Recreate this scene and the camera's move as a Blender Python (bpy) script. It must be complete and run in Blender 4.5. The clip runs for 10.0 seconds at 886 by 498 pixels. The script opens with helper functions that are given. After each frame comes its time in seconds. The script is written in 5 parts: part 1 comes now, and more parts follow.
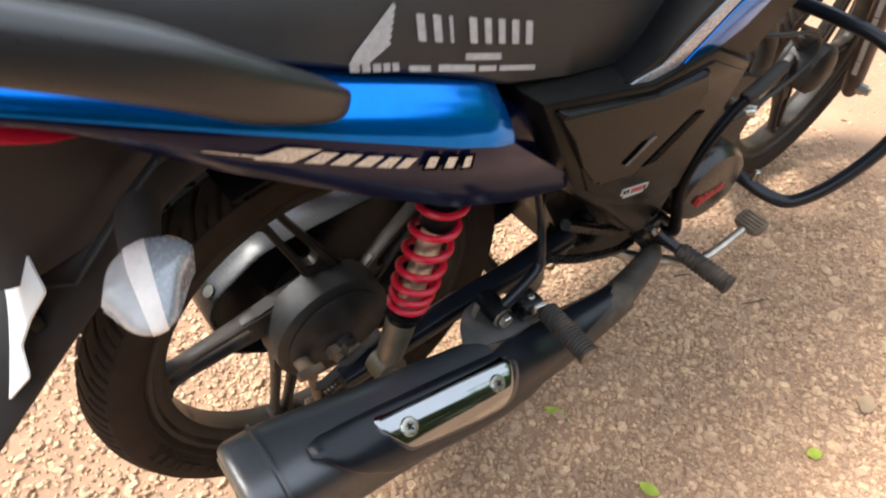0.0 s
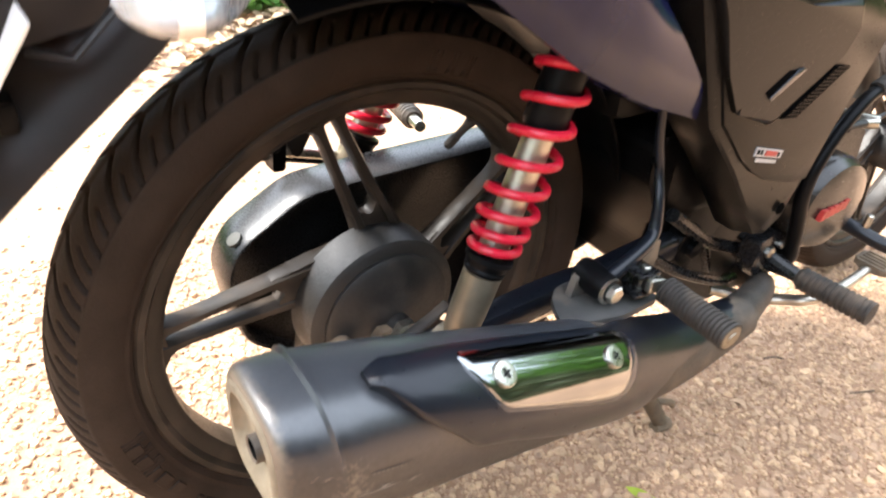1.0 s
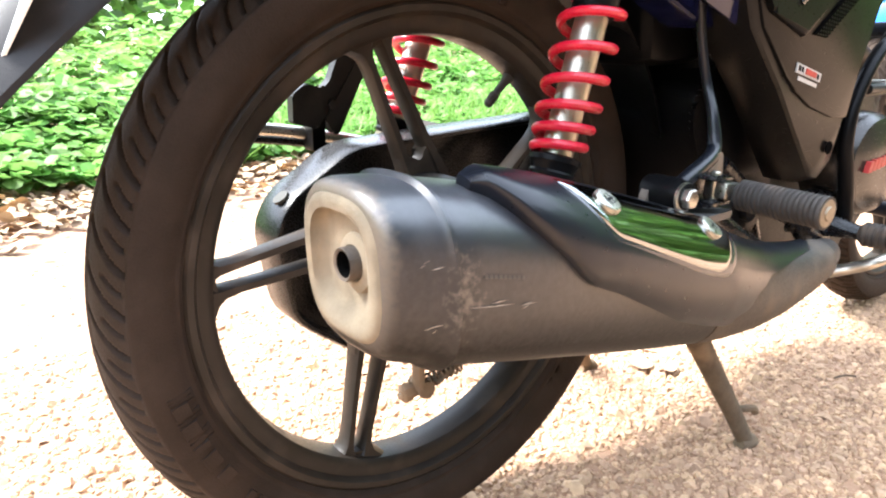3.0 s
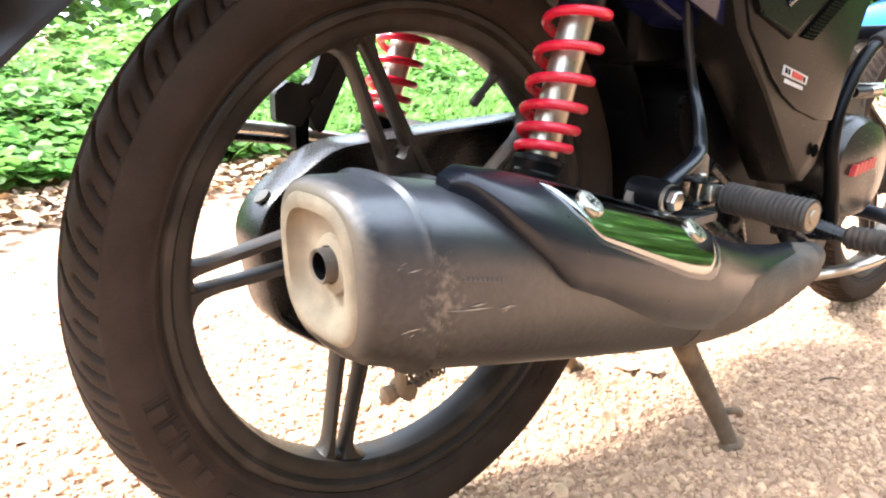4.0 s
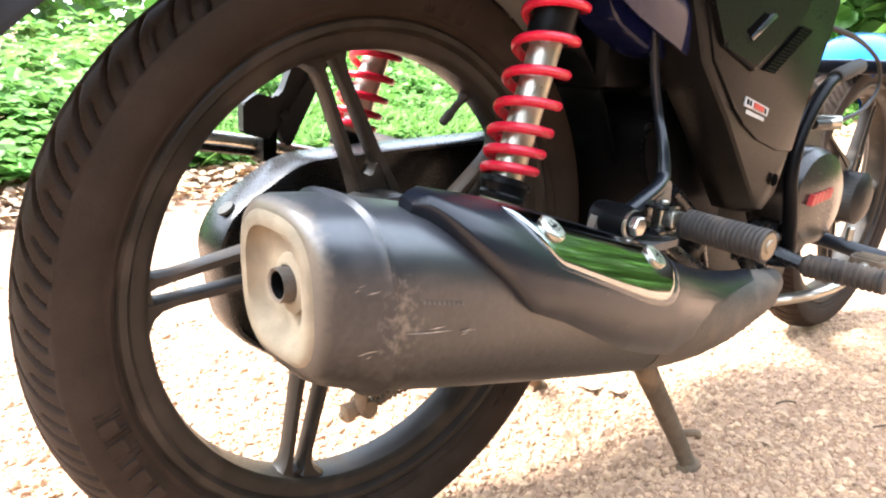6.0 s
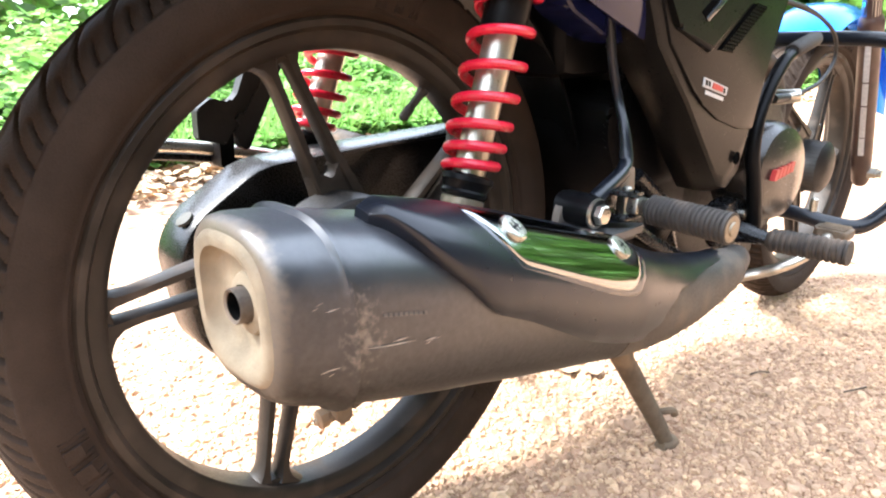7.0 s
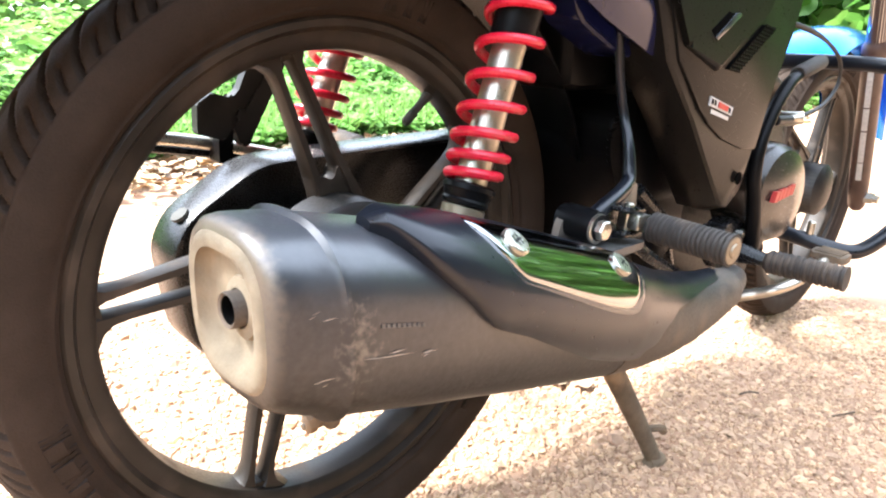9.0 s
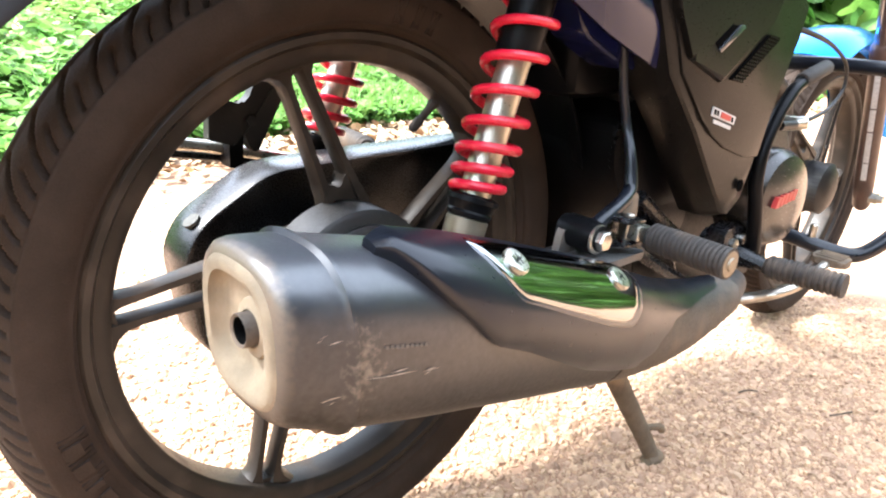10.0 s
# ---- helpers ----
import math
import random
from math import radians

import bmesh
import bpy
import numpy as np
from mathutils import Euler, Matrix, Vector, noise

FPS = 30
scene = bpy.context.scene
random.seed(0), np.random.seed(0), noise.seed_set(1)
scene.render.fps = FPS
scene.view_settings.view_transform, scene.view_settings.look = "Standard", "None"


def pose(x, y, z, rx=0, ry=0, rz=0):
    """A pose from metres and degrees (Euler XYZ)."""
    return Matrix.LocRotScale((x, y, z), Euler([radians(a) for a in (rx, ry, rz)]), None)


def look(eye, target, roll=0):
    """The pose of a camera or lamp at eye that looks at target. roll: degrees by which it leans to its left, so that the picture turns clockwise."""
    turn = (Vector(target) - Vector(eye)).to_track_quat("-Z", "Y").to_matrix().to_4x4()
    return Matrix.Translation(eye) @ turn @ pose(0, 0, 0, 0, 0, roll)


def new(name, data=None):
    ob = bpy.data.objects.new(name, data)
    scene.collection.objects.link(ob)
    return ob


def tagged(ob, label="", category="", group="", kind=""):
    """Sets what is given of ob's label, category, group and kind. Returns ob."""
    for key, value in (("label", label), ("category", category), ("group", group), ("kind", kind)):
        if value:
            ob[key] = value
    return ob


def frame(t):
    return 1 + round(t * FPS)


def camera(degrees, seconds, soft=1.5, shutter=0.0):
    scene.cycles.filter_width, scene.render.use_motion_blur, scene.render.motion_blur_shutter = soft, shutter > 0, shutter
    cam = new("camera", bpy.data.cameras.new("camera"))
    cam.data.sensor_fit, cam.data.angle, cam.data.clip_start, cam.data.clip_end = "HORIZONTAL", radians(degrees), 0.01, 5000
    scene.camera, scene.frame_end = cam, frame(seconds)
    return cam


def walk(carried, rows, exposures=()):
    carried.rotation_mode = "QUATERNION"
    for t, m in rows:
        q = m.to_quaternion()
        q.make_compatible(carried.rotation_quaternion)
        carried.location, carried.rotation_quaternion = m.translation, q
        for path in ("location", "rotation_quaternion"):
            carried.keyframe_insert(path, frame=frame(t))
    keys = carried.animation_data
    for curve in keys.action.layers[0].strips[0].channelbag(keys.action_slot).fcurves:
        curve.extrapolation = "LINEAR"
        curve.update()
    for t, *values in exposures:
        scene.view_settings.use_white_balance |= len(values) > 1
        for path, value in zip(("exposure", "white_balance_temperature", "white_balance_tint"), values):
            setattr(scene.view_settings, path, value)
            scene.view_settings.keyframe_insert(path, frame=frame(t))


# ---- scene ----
cam = camera(66.55, 10.0, soft=2.1, shutter=0.4)
PATH = [
    (0, (-0.2665, -0.4904, 1.0563), (0.6719, 0.5103, -0.3990), 6.75),
    (0.5, (-0.2988, -0.4702, 0.9258), (0.7013, 0.6066, -0.4309), 9.51),
    (1, (-0.3178, -0.4777, 0.7492), (0.7656, 0.8296, -0.3078), 8.03),
    (1.5, (-0.3476, -0.5010, 0.5948), (0.8056, 0.9090, -0.2310), 7.86),
    (2, (-0.3746, -0.5162, 0.5410), (0.8305, 0.9224, -0.1503), 3.68),
    (2.5, (-0.3903, -0.5041, 0.5223), (0.8013, 0.9938, -0.0577), 1.47),
    (4, (-0.3784, -0.4967, 0.5203), (0.8382, 0.9805, -0.0608), 2.09),
    (4.5, (-0.3766, -0.4974, 0.5245), (0.8690, 0.9591, -0.0472), 3.15),
    (5, (-0.3793, -0.4963, 0.5254), (0.8907, 0.9472, -0.0254), 3.96),
    (6.5, (-0.3670, -0.5005, 0.5280), (0.9241, 0.9278, -0.0132), 4.39),
    (7, (-0.3606, -0.4981, 0.5379), (0.9710, 0.8749, -0.0467), 1.87),
    (7.5, (-0.3597, -0.4956, 0.5324), (0.9848, 0.8561, -0.0720), 4.07),
    (8, (-0.3558, -0.4918, 0.5291), (0.9948, 0.8545, -0.0738), 5.50),
    (8.5, (-0.3602, -0.4900, 0.5406), (0.9948, 0.8604, -0.0428), 4.56),
    (9, (-0.3585, -0.4881, 0.5399), (0.9912, 0.8710, -0.0354), 4.73),
    (9.5, (-0.3568, -0.4888, 0.5451), (0.9906, 0.8731, -0.0292), 5.08),
    (10, (-0.3642, -0.4942, 0.5656), (0.9647, 0.8648, -0.0565), 5.35),
]
walk(cam, [(t, look(eye, target, roll)) for t, eye, target, roll in PATH],
     exposures=[(0.0, 1.80, 6150, 10), (0.6, 2.42, 6150, 10), (1.0, 2.9, 6100, 10), (1.5, 3.12, 5920, 10), (2.5, 3.2, 5860, 10), (10.0, 3.36, 5800, 10)])

# ---- light ----
world = bpy.data.worlds.new("sky")
scene.world = world
world.use_nodes = True
wn = world.node_tree
sky = wn.nodes.new("ShaderNodeTexSky")
sky.sky_type = "NISHITA"
sky.sun_disc = False
sky.sun_elevation = radians(55)
sky.sun_rotation = radians(-54)
sky.dust_density = 3.0
wn.nodes["Background"].inputs["Strength"].default_value = 0.125
haze = wn.nodes.new("ShaderNodeMix")
haze.data_type = "RGBA"
haze.inputs[0].default_value = 0.6
haze.inputs[7].default_value = (6.2, 6.4, 6.5, 1.0)
wn.links.new(sky.outputs[0], haze.inputs[6])
wn.links.new(haze.outputs[2], wn.nodes["Background"].inputs["Color"])
sun = new("sun", bpy.data.lights.new("sun", "SUN"))
sun.data.energy, sun.data.angle, sun.data.color = 4.5, radians(25), (1.0, 0.94, 0.84)
sun.matrix_world = look((-0.46, 0.34, 0.82), (0, 0, 0))


# ---- materials ----
def mat(name, col, rough=0.5, metal=0.0, scale=30.0, var=0.2, bump=0.1, bscale=250.0, dust=None, coat=0.0, island=0.0, trans=0.0, rvar=0.1, dscale=14.0, alpha=1.0):
    """A procedural surface: base colour with broad and fine variation, optional dust patches (colour, share)."""
    m = bpy.data.materials.new(name)
    m.use_nodes = True
    nt = m.node_tree
    b = nt.nodes["Principled BSDF"]
    tc = nt.nodes.new("ShaderNodeTexCoord")

    def noise_tex(s, detail=4.0):
        n = nt.nodes.new("ShaderNodeTexNoise")
        n.inputs["Scale"].default_value, n.inputs["Detail"].default_value = s, detail
        nt.links.new(tc.outputs["Object"], n.inputs["Vector"])
        return n

    def mix(fac, a, c):
        x = nt.nodes.new("ShaderNodeMix")
        x.data_type = "RGBA"
        for sock, val in ((x.inputs[0], fac), (x.inputs[6], a), (x.inputs[7], c)):
            if isinstance(val, bpy.types.NodeSocket):
                nt.links.new(val, sock)
            else:
                sock.default_value = val if isinstance(val, float) else (*val, 1.0)
        return x.outputs[2]

    def ramp(src, lo, hi):
        r = nt.nodes.new("ShaderNodeMapRange")
        r.inputs[1].default_value, r.inputs[2].default_value = lo, hi
        nt.links.new(src, r.inputs[0])
        return r.outputs[0]

    big, fine = noise_tex(scale), noise_tex(bscale, 3.0)
    dark = tuple(c * (1 - var) for c in col)
    lite = tuple(min(1.0, c * (1 + var)) for c in col)
    c = mix(ramp(big.outputs[0], 0.3, 0.7), dark, lite)
    if island:
        g = nt.nodes.new("ShaderNodeNewGeometry")
        hsv = nt.nodes.new("ShaderNodeHueSaturation")
        nt.links.new(c, hsv.inputs["Color"])
        nt.links.new(ramp(g.outputs["Random Per Island"], 0.0, 1.0), hsv.inputs["Value"])
        mr = hsv.inputs["Value"].links[0].from_node
        mr.inputs[3].default_value, mr.inputs[4].default_value = 1 - island, 1 + island
        wv = nt.nodes.new("ShaderNodeMath")
        wv.operation = "MULTIPLY_ADD"
        wv.inputs[1].default_value, wv.inputs[2].default_value = 0.05 * island, 0.5 - 0.025 * island
        nt.links.new(g.outputs["Random Per Island"], wv.inputs[0])
        nt.links.new(wv.outputs[0], hsv.inputs["Hue"])
        c = hsv.outputs[0]
    rough_out = ramp(fine.outputs[0], 0.25, 0.75)
    rn = rough_out.node
    rn.inputs[3].default_value, rn.inputs[4].default_value = max(0.02, rough - rvar), min(1.0, rough + rvar)
    if dust:
        d = noise_tex(dscale, 6.0)
        f = ramp(d.outputs[0], 0.75 - 0.5 * dust[1], 1.0 - 0.5 * dust[1])
        c = mix(f, c, dust[0])
        rm = nt.nodes.new("ShaderNodeMix")
        nt.links.new(f, rm.inputs[0])
        nt.links.new(rough_out, rm.inputs[2])
        rm.inputs[3].default_value = 0.9
        rough_out = rm.outputs[0]
    nt.links.new(c, b.inputs["Base Color"])
    nt.links.new(rough_out, b.inputs["Roughness"])
    b.inputs["Metallic"].default_value = metal
    b.inputs["Coat Weight"].default_value = coat
    b.inputs["Coat Roughness"].default_value = 0.05
    b.inputs["Transmission Weight"].default_value = trans
    if bump:
        bn = nt.nodes.new("ShaderNodeBump")
        bn.inputs["Strength"].default_value, bn.inputs["Distance"].default_value = bump, 0.002
        nt.links.new(fine.outputs[0], bn.inputs["Height"])
        nt.links.new(bn.outputs[0], b.inputs["Normal"])
    return m


DUST = (0.36, 0.26, 0.18)
M_TYRE = mat("tyre_rubber", (0.027, 0.0180, 0.0130), 0.76, 0, 22, 0.18, 0.25, 600, ((0.040, 0.028, 0.0210), 0.50), dscale=30)
M_RIM = mat("rim_paint", (0.021, 0.0165, 0.0130), 0.42, 0.0, 25, 0.2, 0.08, 400, ((0.066, 0.048, 0.035), 0.46), dscale=20)
M_HUB = mat("hub_cast", (0.016, 0.0145, 0.0135), 0.5, 0.1, 30, 0.25, 0.15, 300, ((0.08, 0.062, 0.048), 0.34))
M_BLACK = mat("black_plastic", (0.0042, 0.0042, 0.0047), 0.33, 0, 20, 0.2, 0.10, 900, ((0.018, 0.015, 0.0125), 0.08))
M_FRAME = mat("black_frame_paint", (0.0085, 0.0085, 0.0095), 0.26, 0, 20, 0.25, 0.0, 300, ((0.06, 0.048, 0.038), 0.04))
M_GLOSS = mat("black_gloss", (0.0075, 0.009, 0.0135), 0.29, 0, 12, 0.12, 0.0, 200, coat=0.08, rvar=0.02)
M_TAIL = mat("grey_black_tail_plastic", (0.017, 0.0155, 0.0165), 0.50, 0, 20, 0.2, 0.10, 900, ((0.05, 0.04, 0.034), 0.20))
M_RAIL = mat("satin_black_rail", (0.011, 0.0105, 0.0110), 0.36, 0, 20, 0.2, 0.1, 700)
M_LIP = mat("polished_black_lip", (0.020, 0.022, 0.028), 0.18, 0, 20, 0.1, 0.0, 300, rvar=0.03)
M_CONE = mat("dusty_exhaust_cone", (0.036, 0.029, 0.023), 0.6, 0.0, 30, 0.25, 0.12, 400, ((0.150, 0.113, 0.080), 0.54), dscale=18)
M_COVER = mat("side_cover_gloss", (0.0060, 0.0055, 0.0050), 0.30, 0, 12, 0.15, 0.0, 400, ((0.02, 0.017, 0.014), 0.16), rvar=0.04)
M_SEAT = mat("seat_vinyl", (0.019, 0.0187, 0.0187), 0.50, 0, 30, 0.15, 0.35, 1200)
M_BLUE = mat("blue_metallic_paint", (0.0, 0.185, 0.76), 0.17, 0.85, 60, 0.06, 0.0, 900, coat=0.2, rvar=0.04)
M_PURPLE = mat("dark_navy_paint", (0.0050, 0.0065, 0.030), 0.14, 0.0, 40, 0.12, 0.02, 700, coat=0.0, rvar=0.04)
M_MUFFLER = mat("muffler_satin_black", (0.0080, 0.0105, 0.0165), 0.36, 0.0, 14, 0.20, 0.02, 500, ((0.016, 0.0155, 0.015), 0.24), dscale=9, rvar=0.05)
nt = M_MUFFLER.node_tree
b = nt.nodes["Principled BSDF"]
tc = nt.nodes.new("ShaderNodeTexCoord")
dist = nt.nodes.new("ShaderNodeVectorMath")
dist.operation = "DISTANCE"
dist.inputs[1].default_value = (-0.1692, -0.2457, 0.3877)
mp = nt.nodes.new("ShaderNodeMapping")
mp.inputs["Scale"].default_value = (1.0, 1.0, 0.45)
mp.inputs["Location"].default_value = (0, 0, 0.21)
nt.links.new(tc.outputs["Object"], mp.inputs["Vector"])
nt.links.new(mp.outputs[0], dist.inputs[0])
near = nt.nodes.new("ShaderNodeMapRange")
near.inputs[1].default_value, near.inputs[2].default_value, near.inputs[3].default_value, near.inputs[4].default_value = 0.002, 0.024, 0.50, 0.0
nt.links.new(dist.outputs["Value"], near.inputs[0])
sn = nt.nodes.new("ShaderNodeTexNoise")
sn.inputs["Scale"].default_value, sn.inputs["Detail"].default_value = 230.0, 8.0
nt.links.new(tc.outputs["Object"], sn.inputs["Vector"])
add = nt.nodes.new("ShaderNodeMath")
add.operation = "ADD"
nt.links.new(near.outputs[0], add.inputs[0])
nt.links.new(sn.outputs[0], add.inputs[1])
thr = nt.nodes.new("ShaderNodeMapRange")
thr.inputs[1].default_value, thr.inputs[2].default_value, thr.inputs[4].default_value = 0.82, 1.12, 0.75
nt.links.new(add.outputs[0], thr.inputs[0])
mixc = nt.nodes.new("ShaderNodeMix")
mixc.data_type = "RGBA"
old = b.inputs["Base Color"].links[0].from_socket
nt.links.new(thr.outputs[0], mixc.inputs[0])
nt.links.new(old, mixc.inputs[6])
mixc.inputs[7].default_value = (0.17, 0.143, 0.115, 1)
sep = nt.nodes.new("ShaderNodeSeparateXYZ")
nt.links.new(tc.outputs["Object"], sep.inputs[0])
wob = nt.nodes.new("ShaderNodeMath")
wob.operation = "MULTIPLY_ADD"
wob.inputs[1].default_value, wob.inputs[2].default_value = 0.014, -0.007
nt.links.new(sn.outputs[0], wob.inputs[0])
edge_x = nt.nodes.new("ShaderNodeMath")
nt.links.new(sep.outputs[0], edge_x.inputs[0])
nt.links.new(wob.outputs[0], edge_x.inputs[1])
rimd = nt.nodes.new("ShaderNodeMapRange")
rimd.inputs[1].default_value, rimd.inputs[2].default_value, rimd.inputs[3].default_value, rimd.inputs[4].default_value = -0.2043, -0.2124, 0.0, 0.85
nt.links.new(edge_x.outputs[0], rimd.inputs[0])
mixd = nt.nodes.new("ShaderNodeMix")
mixd.data_type = "RGBA"
nt.links.new(rimd.outputs[0], mixd.inputs[0])
nt.links.new(mixc.outputs[2], mixd.inputs[6])
mixd.inputs[7].default_value = (0.13, 0.105, 0.08, 1)
# sky's sheen put into the colour: paler blue-grey where the skin faces up
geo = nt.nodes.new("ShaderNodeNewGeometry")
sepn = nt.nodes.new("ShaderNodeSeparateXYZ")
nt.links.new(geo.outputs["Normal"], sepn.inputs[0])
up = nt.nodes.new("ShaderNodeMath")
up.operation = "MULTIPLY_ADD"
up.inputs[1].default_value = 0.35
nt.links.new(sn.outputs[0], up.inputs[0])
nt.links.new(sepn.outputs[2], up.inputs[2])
adjust = nt.nodes.new("ShaderNodeMapRange")
adjust.inputs[1].default_value, adjust.inputs[2].default_value, adjust.inputs[4].default_value = 0.65, 1.25, 0.45
nt.links.new(up.outputs[0], adjust.inputs[0])
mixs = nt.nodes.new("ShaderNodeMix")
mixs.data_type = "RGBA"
nt.links.new(adjust.outputs[0], mixs.inputs[0])
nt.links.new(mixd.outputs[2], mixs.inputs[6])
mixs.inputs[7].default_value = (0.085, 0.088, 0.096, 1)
# shade put into the road dust on flank and underside, gloss cut with it
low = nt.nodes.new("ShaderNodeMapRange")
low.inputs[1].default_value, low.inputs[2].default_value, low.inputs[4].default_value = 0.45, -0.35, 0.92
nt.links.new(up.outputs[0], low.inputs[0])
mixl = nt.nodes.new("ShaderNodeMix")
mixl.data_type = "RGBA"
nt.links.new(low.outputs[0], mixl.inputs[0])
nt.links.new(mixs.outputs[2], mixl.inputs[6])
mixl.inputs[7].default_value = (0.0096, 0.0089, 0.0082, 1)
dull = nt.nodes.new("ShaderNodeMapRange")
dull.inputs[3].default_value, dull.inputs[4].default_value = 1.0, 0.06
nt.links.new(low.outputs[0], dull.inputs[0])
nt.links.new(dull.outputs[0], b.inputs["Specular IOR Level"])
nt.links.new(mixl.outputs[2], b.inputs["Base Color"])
M_ENDCAP = mat("muffler_dusty_end", (0.155, 0.125, 0.085), 0.85, 0, 35, 0.3, 0.2, 500, ((0.27, 0.215, 0.145), 0.44), dscale=22)
M_SCUFF = mat("pale_scuff", (0.30, 0.265, 0.225), 0.9, 0, 200, 0.4, 0.4, 900)
M_CHROME = mat("chrome", (0.32, 0.33, 0.335), 0.10, 1, 20, 0.08, 0.0, 300, rvar=0.03)
M_STEEL = mat("zinc_steel", (0.50, 0.48, 0.42), 0.32, 1, 60, 0.2, 0.06, 600, (DUST, 0.18))
M_DAMPER = mat("damper_aluminium", (0.48, 0.44, 0.37), 0.36, 0.9, 50, 0.2, 0.05, 500, ((0.32, 0.25, 0.17), 0.25))
M_BRONZE = mat("dusty_bronze_casting", (0.19, 0.158, 0.112), 0.42, 0.6, 40, 0.22, 0.1, 400, ((0.26, 0.20, 0.135), 0.34))
M_RED = mat("red_spring_paint", (0.50, 0.007, 0.028), 0.32, 0, 40, 0.15, 0.04, 500, ((0.35, 0.06, 0.05), 0.16))
M_RUBBER = mat("grey_rubber", (0.026, 0.0215, 0.018), 0.75, 0, 40, 0.25, 0.3, 700, ((0.17, 0.122, 0.084), 0.44))
M_STAND = mat("dusty_stand", (0.11, 0.080, 0.052), 0.85, 0, 40, 0.3, 0.25, 500, ((0.30, 0.200, 0.122), 0.52))
M_FORK = mat("rusty_brown_fork", (0.050, 0.026, 0.020), 0.4, 0.0, 40, 0.25, 0.08, 400, ((0.10, 0.07, 0.055), 0.30))
M_BRACKET = mat("grey_bracket_steel", (0.075, 0.073, 0.070), 0.45, 0.2, 30, 0.2, 0.05, 400, ((0.20, 0.155, 0.115), 0.40), dscale=20)
M_CASE = mat("chain_case_black", (0.0050, 0.0050, 0.0055), 0.28, 0, 20, 0.2, 0.06, 700, ((0.03, 0.027, 0.024), 0.14))
M_ENGINE = mat("engine_cover_paint", (0.019, 0.0155, 0.013), 0.26, 0.0, 25, 0.08, 0.0, 300, rvar=0.02)
M_ENGDARK = mat("engine_black", (0.014, 0.013, 0.0125), 0.5, 0.1, 30, 0.3, 0.12, 300, ((0.05, 0.04, 0.03), 0.22))
# plain black: soot in the outlet, shade inside slots and holes, black print
M_MATT_BLACK = mat("matt_black", (0.003, 0.003, 0.003), 0.95, 0, 60, 0.2, 0.0)
M_WHITE = mat("white_plate", (0.80, 0.80, 0.78), 0.4, 0, 30, 0.04, 0.03, 300)
M_PRINT = mat("grey_print", (0.42, 0.41, 0.40), 0.6, 0, 200, 0.15, 0.0, 600)
M_DECAL = mat("silver_decal", (0.62, 0.60, 0.55), 0.3, 0.4, 60, 0.1, 0.0, 600)
M_REDMARK = mat("red_mark", (0.34, 0.022, 0.018), 0.45, 0, 100, 0.15, 0.0, 600)
M_LAMP_RED = mat("red_lamp_lens", (0.55, 0.01, 0.03), 0.1, 0, 60, 0.1, 0.0, 300, coat=0.5)
M_LENS = mat("clear_lens", (0.80, 0.80, 0.80), 0.14, 0, 90, 0.12, 0.25, 240, trans=0.55, coat=0.5)
M_LENSGREY = mat("silver_grey_housing", (0.36, 0.38, 0.41), 0.25, 0.2, 30, 0.2, 0.0, 300, coat=0.6)
M_AMBER = mat("pale_reflector", (0.88, 0.80, 0.73), 0.3, 0, 60, 0.1, 0.1, 300)
M_LEFTPLUG = mat("pale_plug", (0.060, 0.058, 0.050), 0.7, 0, 60, 0.2, 0.1, 300)
M_LEAF = mat("weed_leaf", (0.115, 0.235, 0.050), 0.5, 0, 3, 0.25, 0.1, 200, island=0.45)
M_GRASS = mat("grass_blade", (0.125, 0.24, 0.050), 0.5, 0, 3, 0.25, 0.0, 200, island=0.45)
M_BUSH = mat("hedge_leaf", (0.09, 0.20, 0.035), 0.5, 0, 2, 0.3, 0.0, 200, island=0.45)
M_VERGE = mat("roadside_leaf", (0.078, 0.105, 0.052), 0.55, 0, 2, 0.3, 0.0, 200, island=0.5)
M_DRY = mat("dry_leaf", (0.30, 0.205, 0.12), 0.8, 0, 10, 0.3, 0.2, 300, island=0.5)
M_FRESH = mat("fresh_leaf", (0.42, 0.52, 0.06), 0.45, 0, 60, 0.15, 0.1, 300)
M_STONE = mat("laterite_stone", (0.445, 0.291, 0.180), 0.88, 0, 60, 0.2, 0.4, 500, island=0.26)
# soil toned below its stones, painting in the shade of the gaps
M_GROUND = mat("laterite_soil", (0.285, 0.172, 0.103), 0.95, 0, 5, 0.18, 1.0, 160, ((0.40, 0.258, 0.160), 0.40), dscale=90)
for m_dull, level in ((M_BLACK, 0.085), (M_COVER, 0.13), (M_FRAME, 0.32), (M_ENGINE, 0.45), (M_MATT_BLACK, 0.0), (M_ENGDARK, 0.3), (M_SEAT, 0.6), (M_GLOSS, 0.30), (M_LEAF, 0.2), (M_GRASS, 0.2), (M_RIM, 0.22), (M_PURPLE, 0.30), (M_RAIL, 0.75), (M_LIP, 0.8), (M_TYRE, 0.16), (M_CASE, 0.34), (M_TAIL, 0.3)):
    m_dull.node_tree.nodes["Principled BSDF"].inputs["Specular IOR Level"].default_value = level


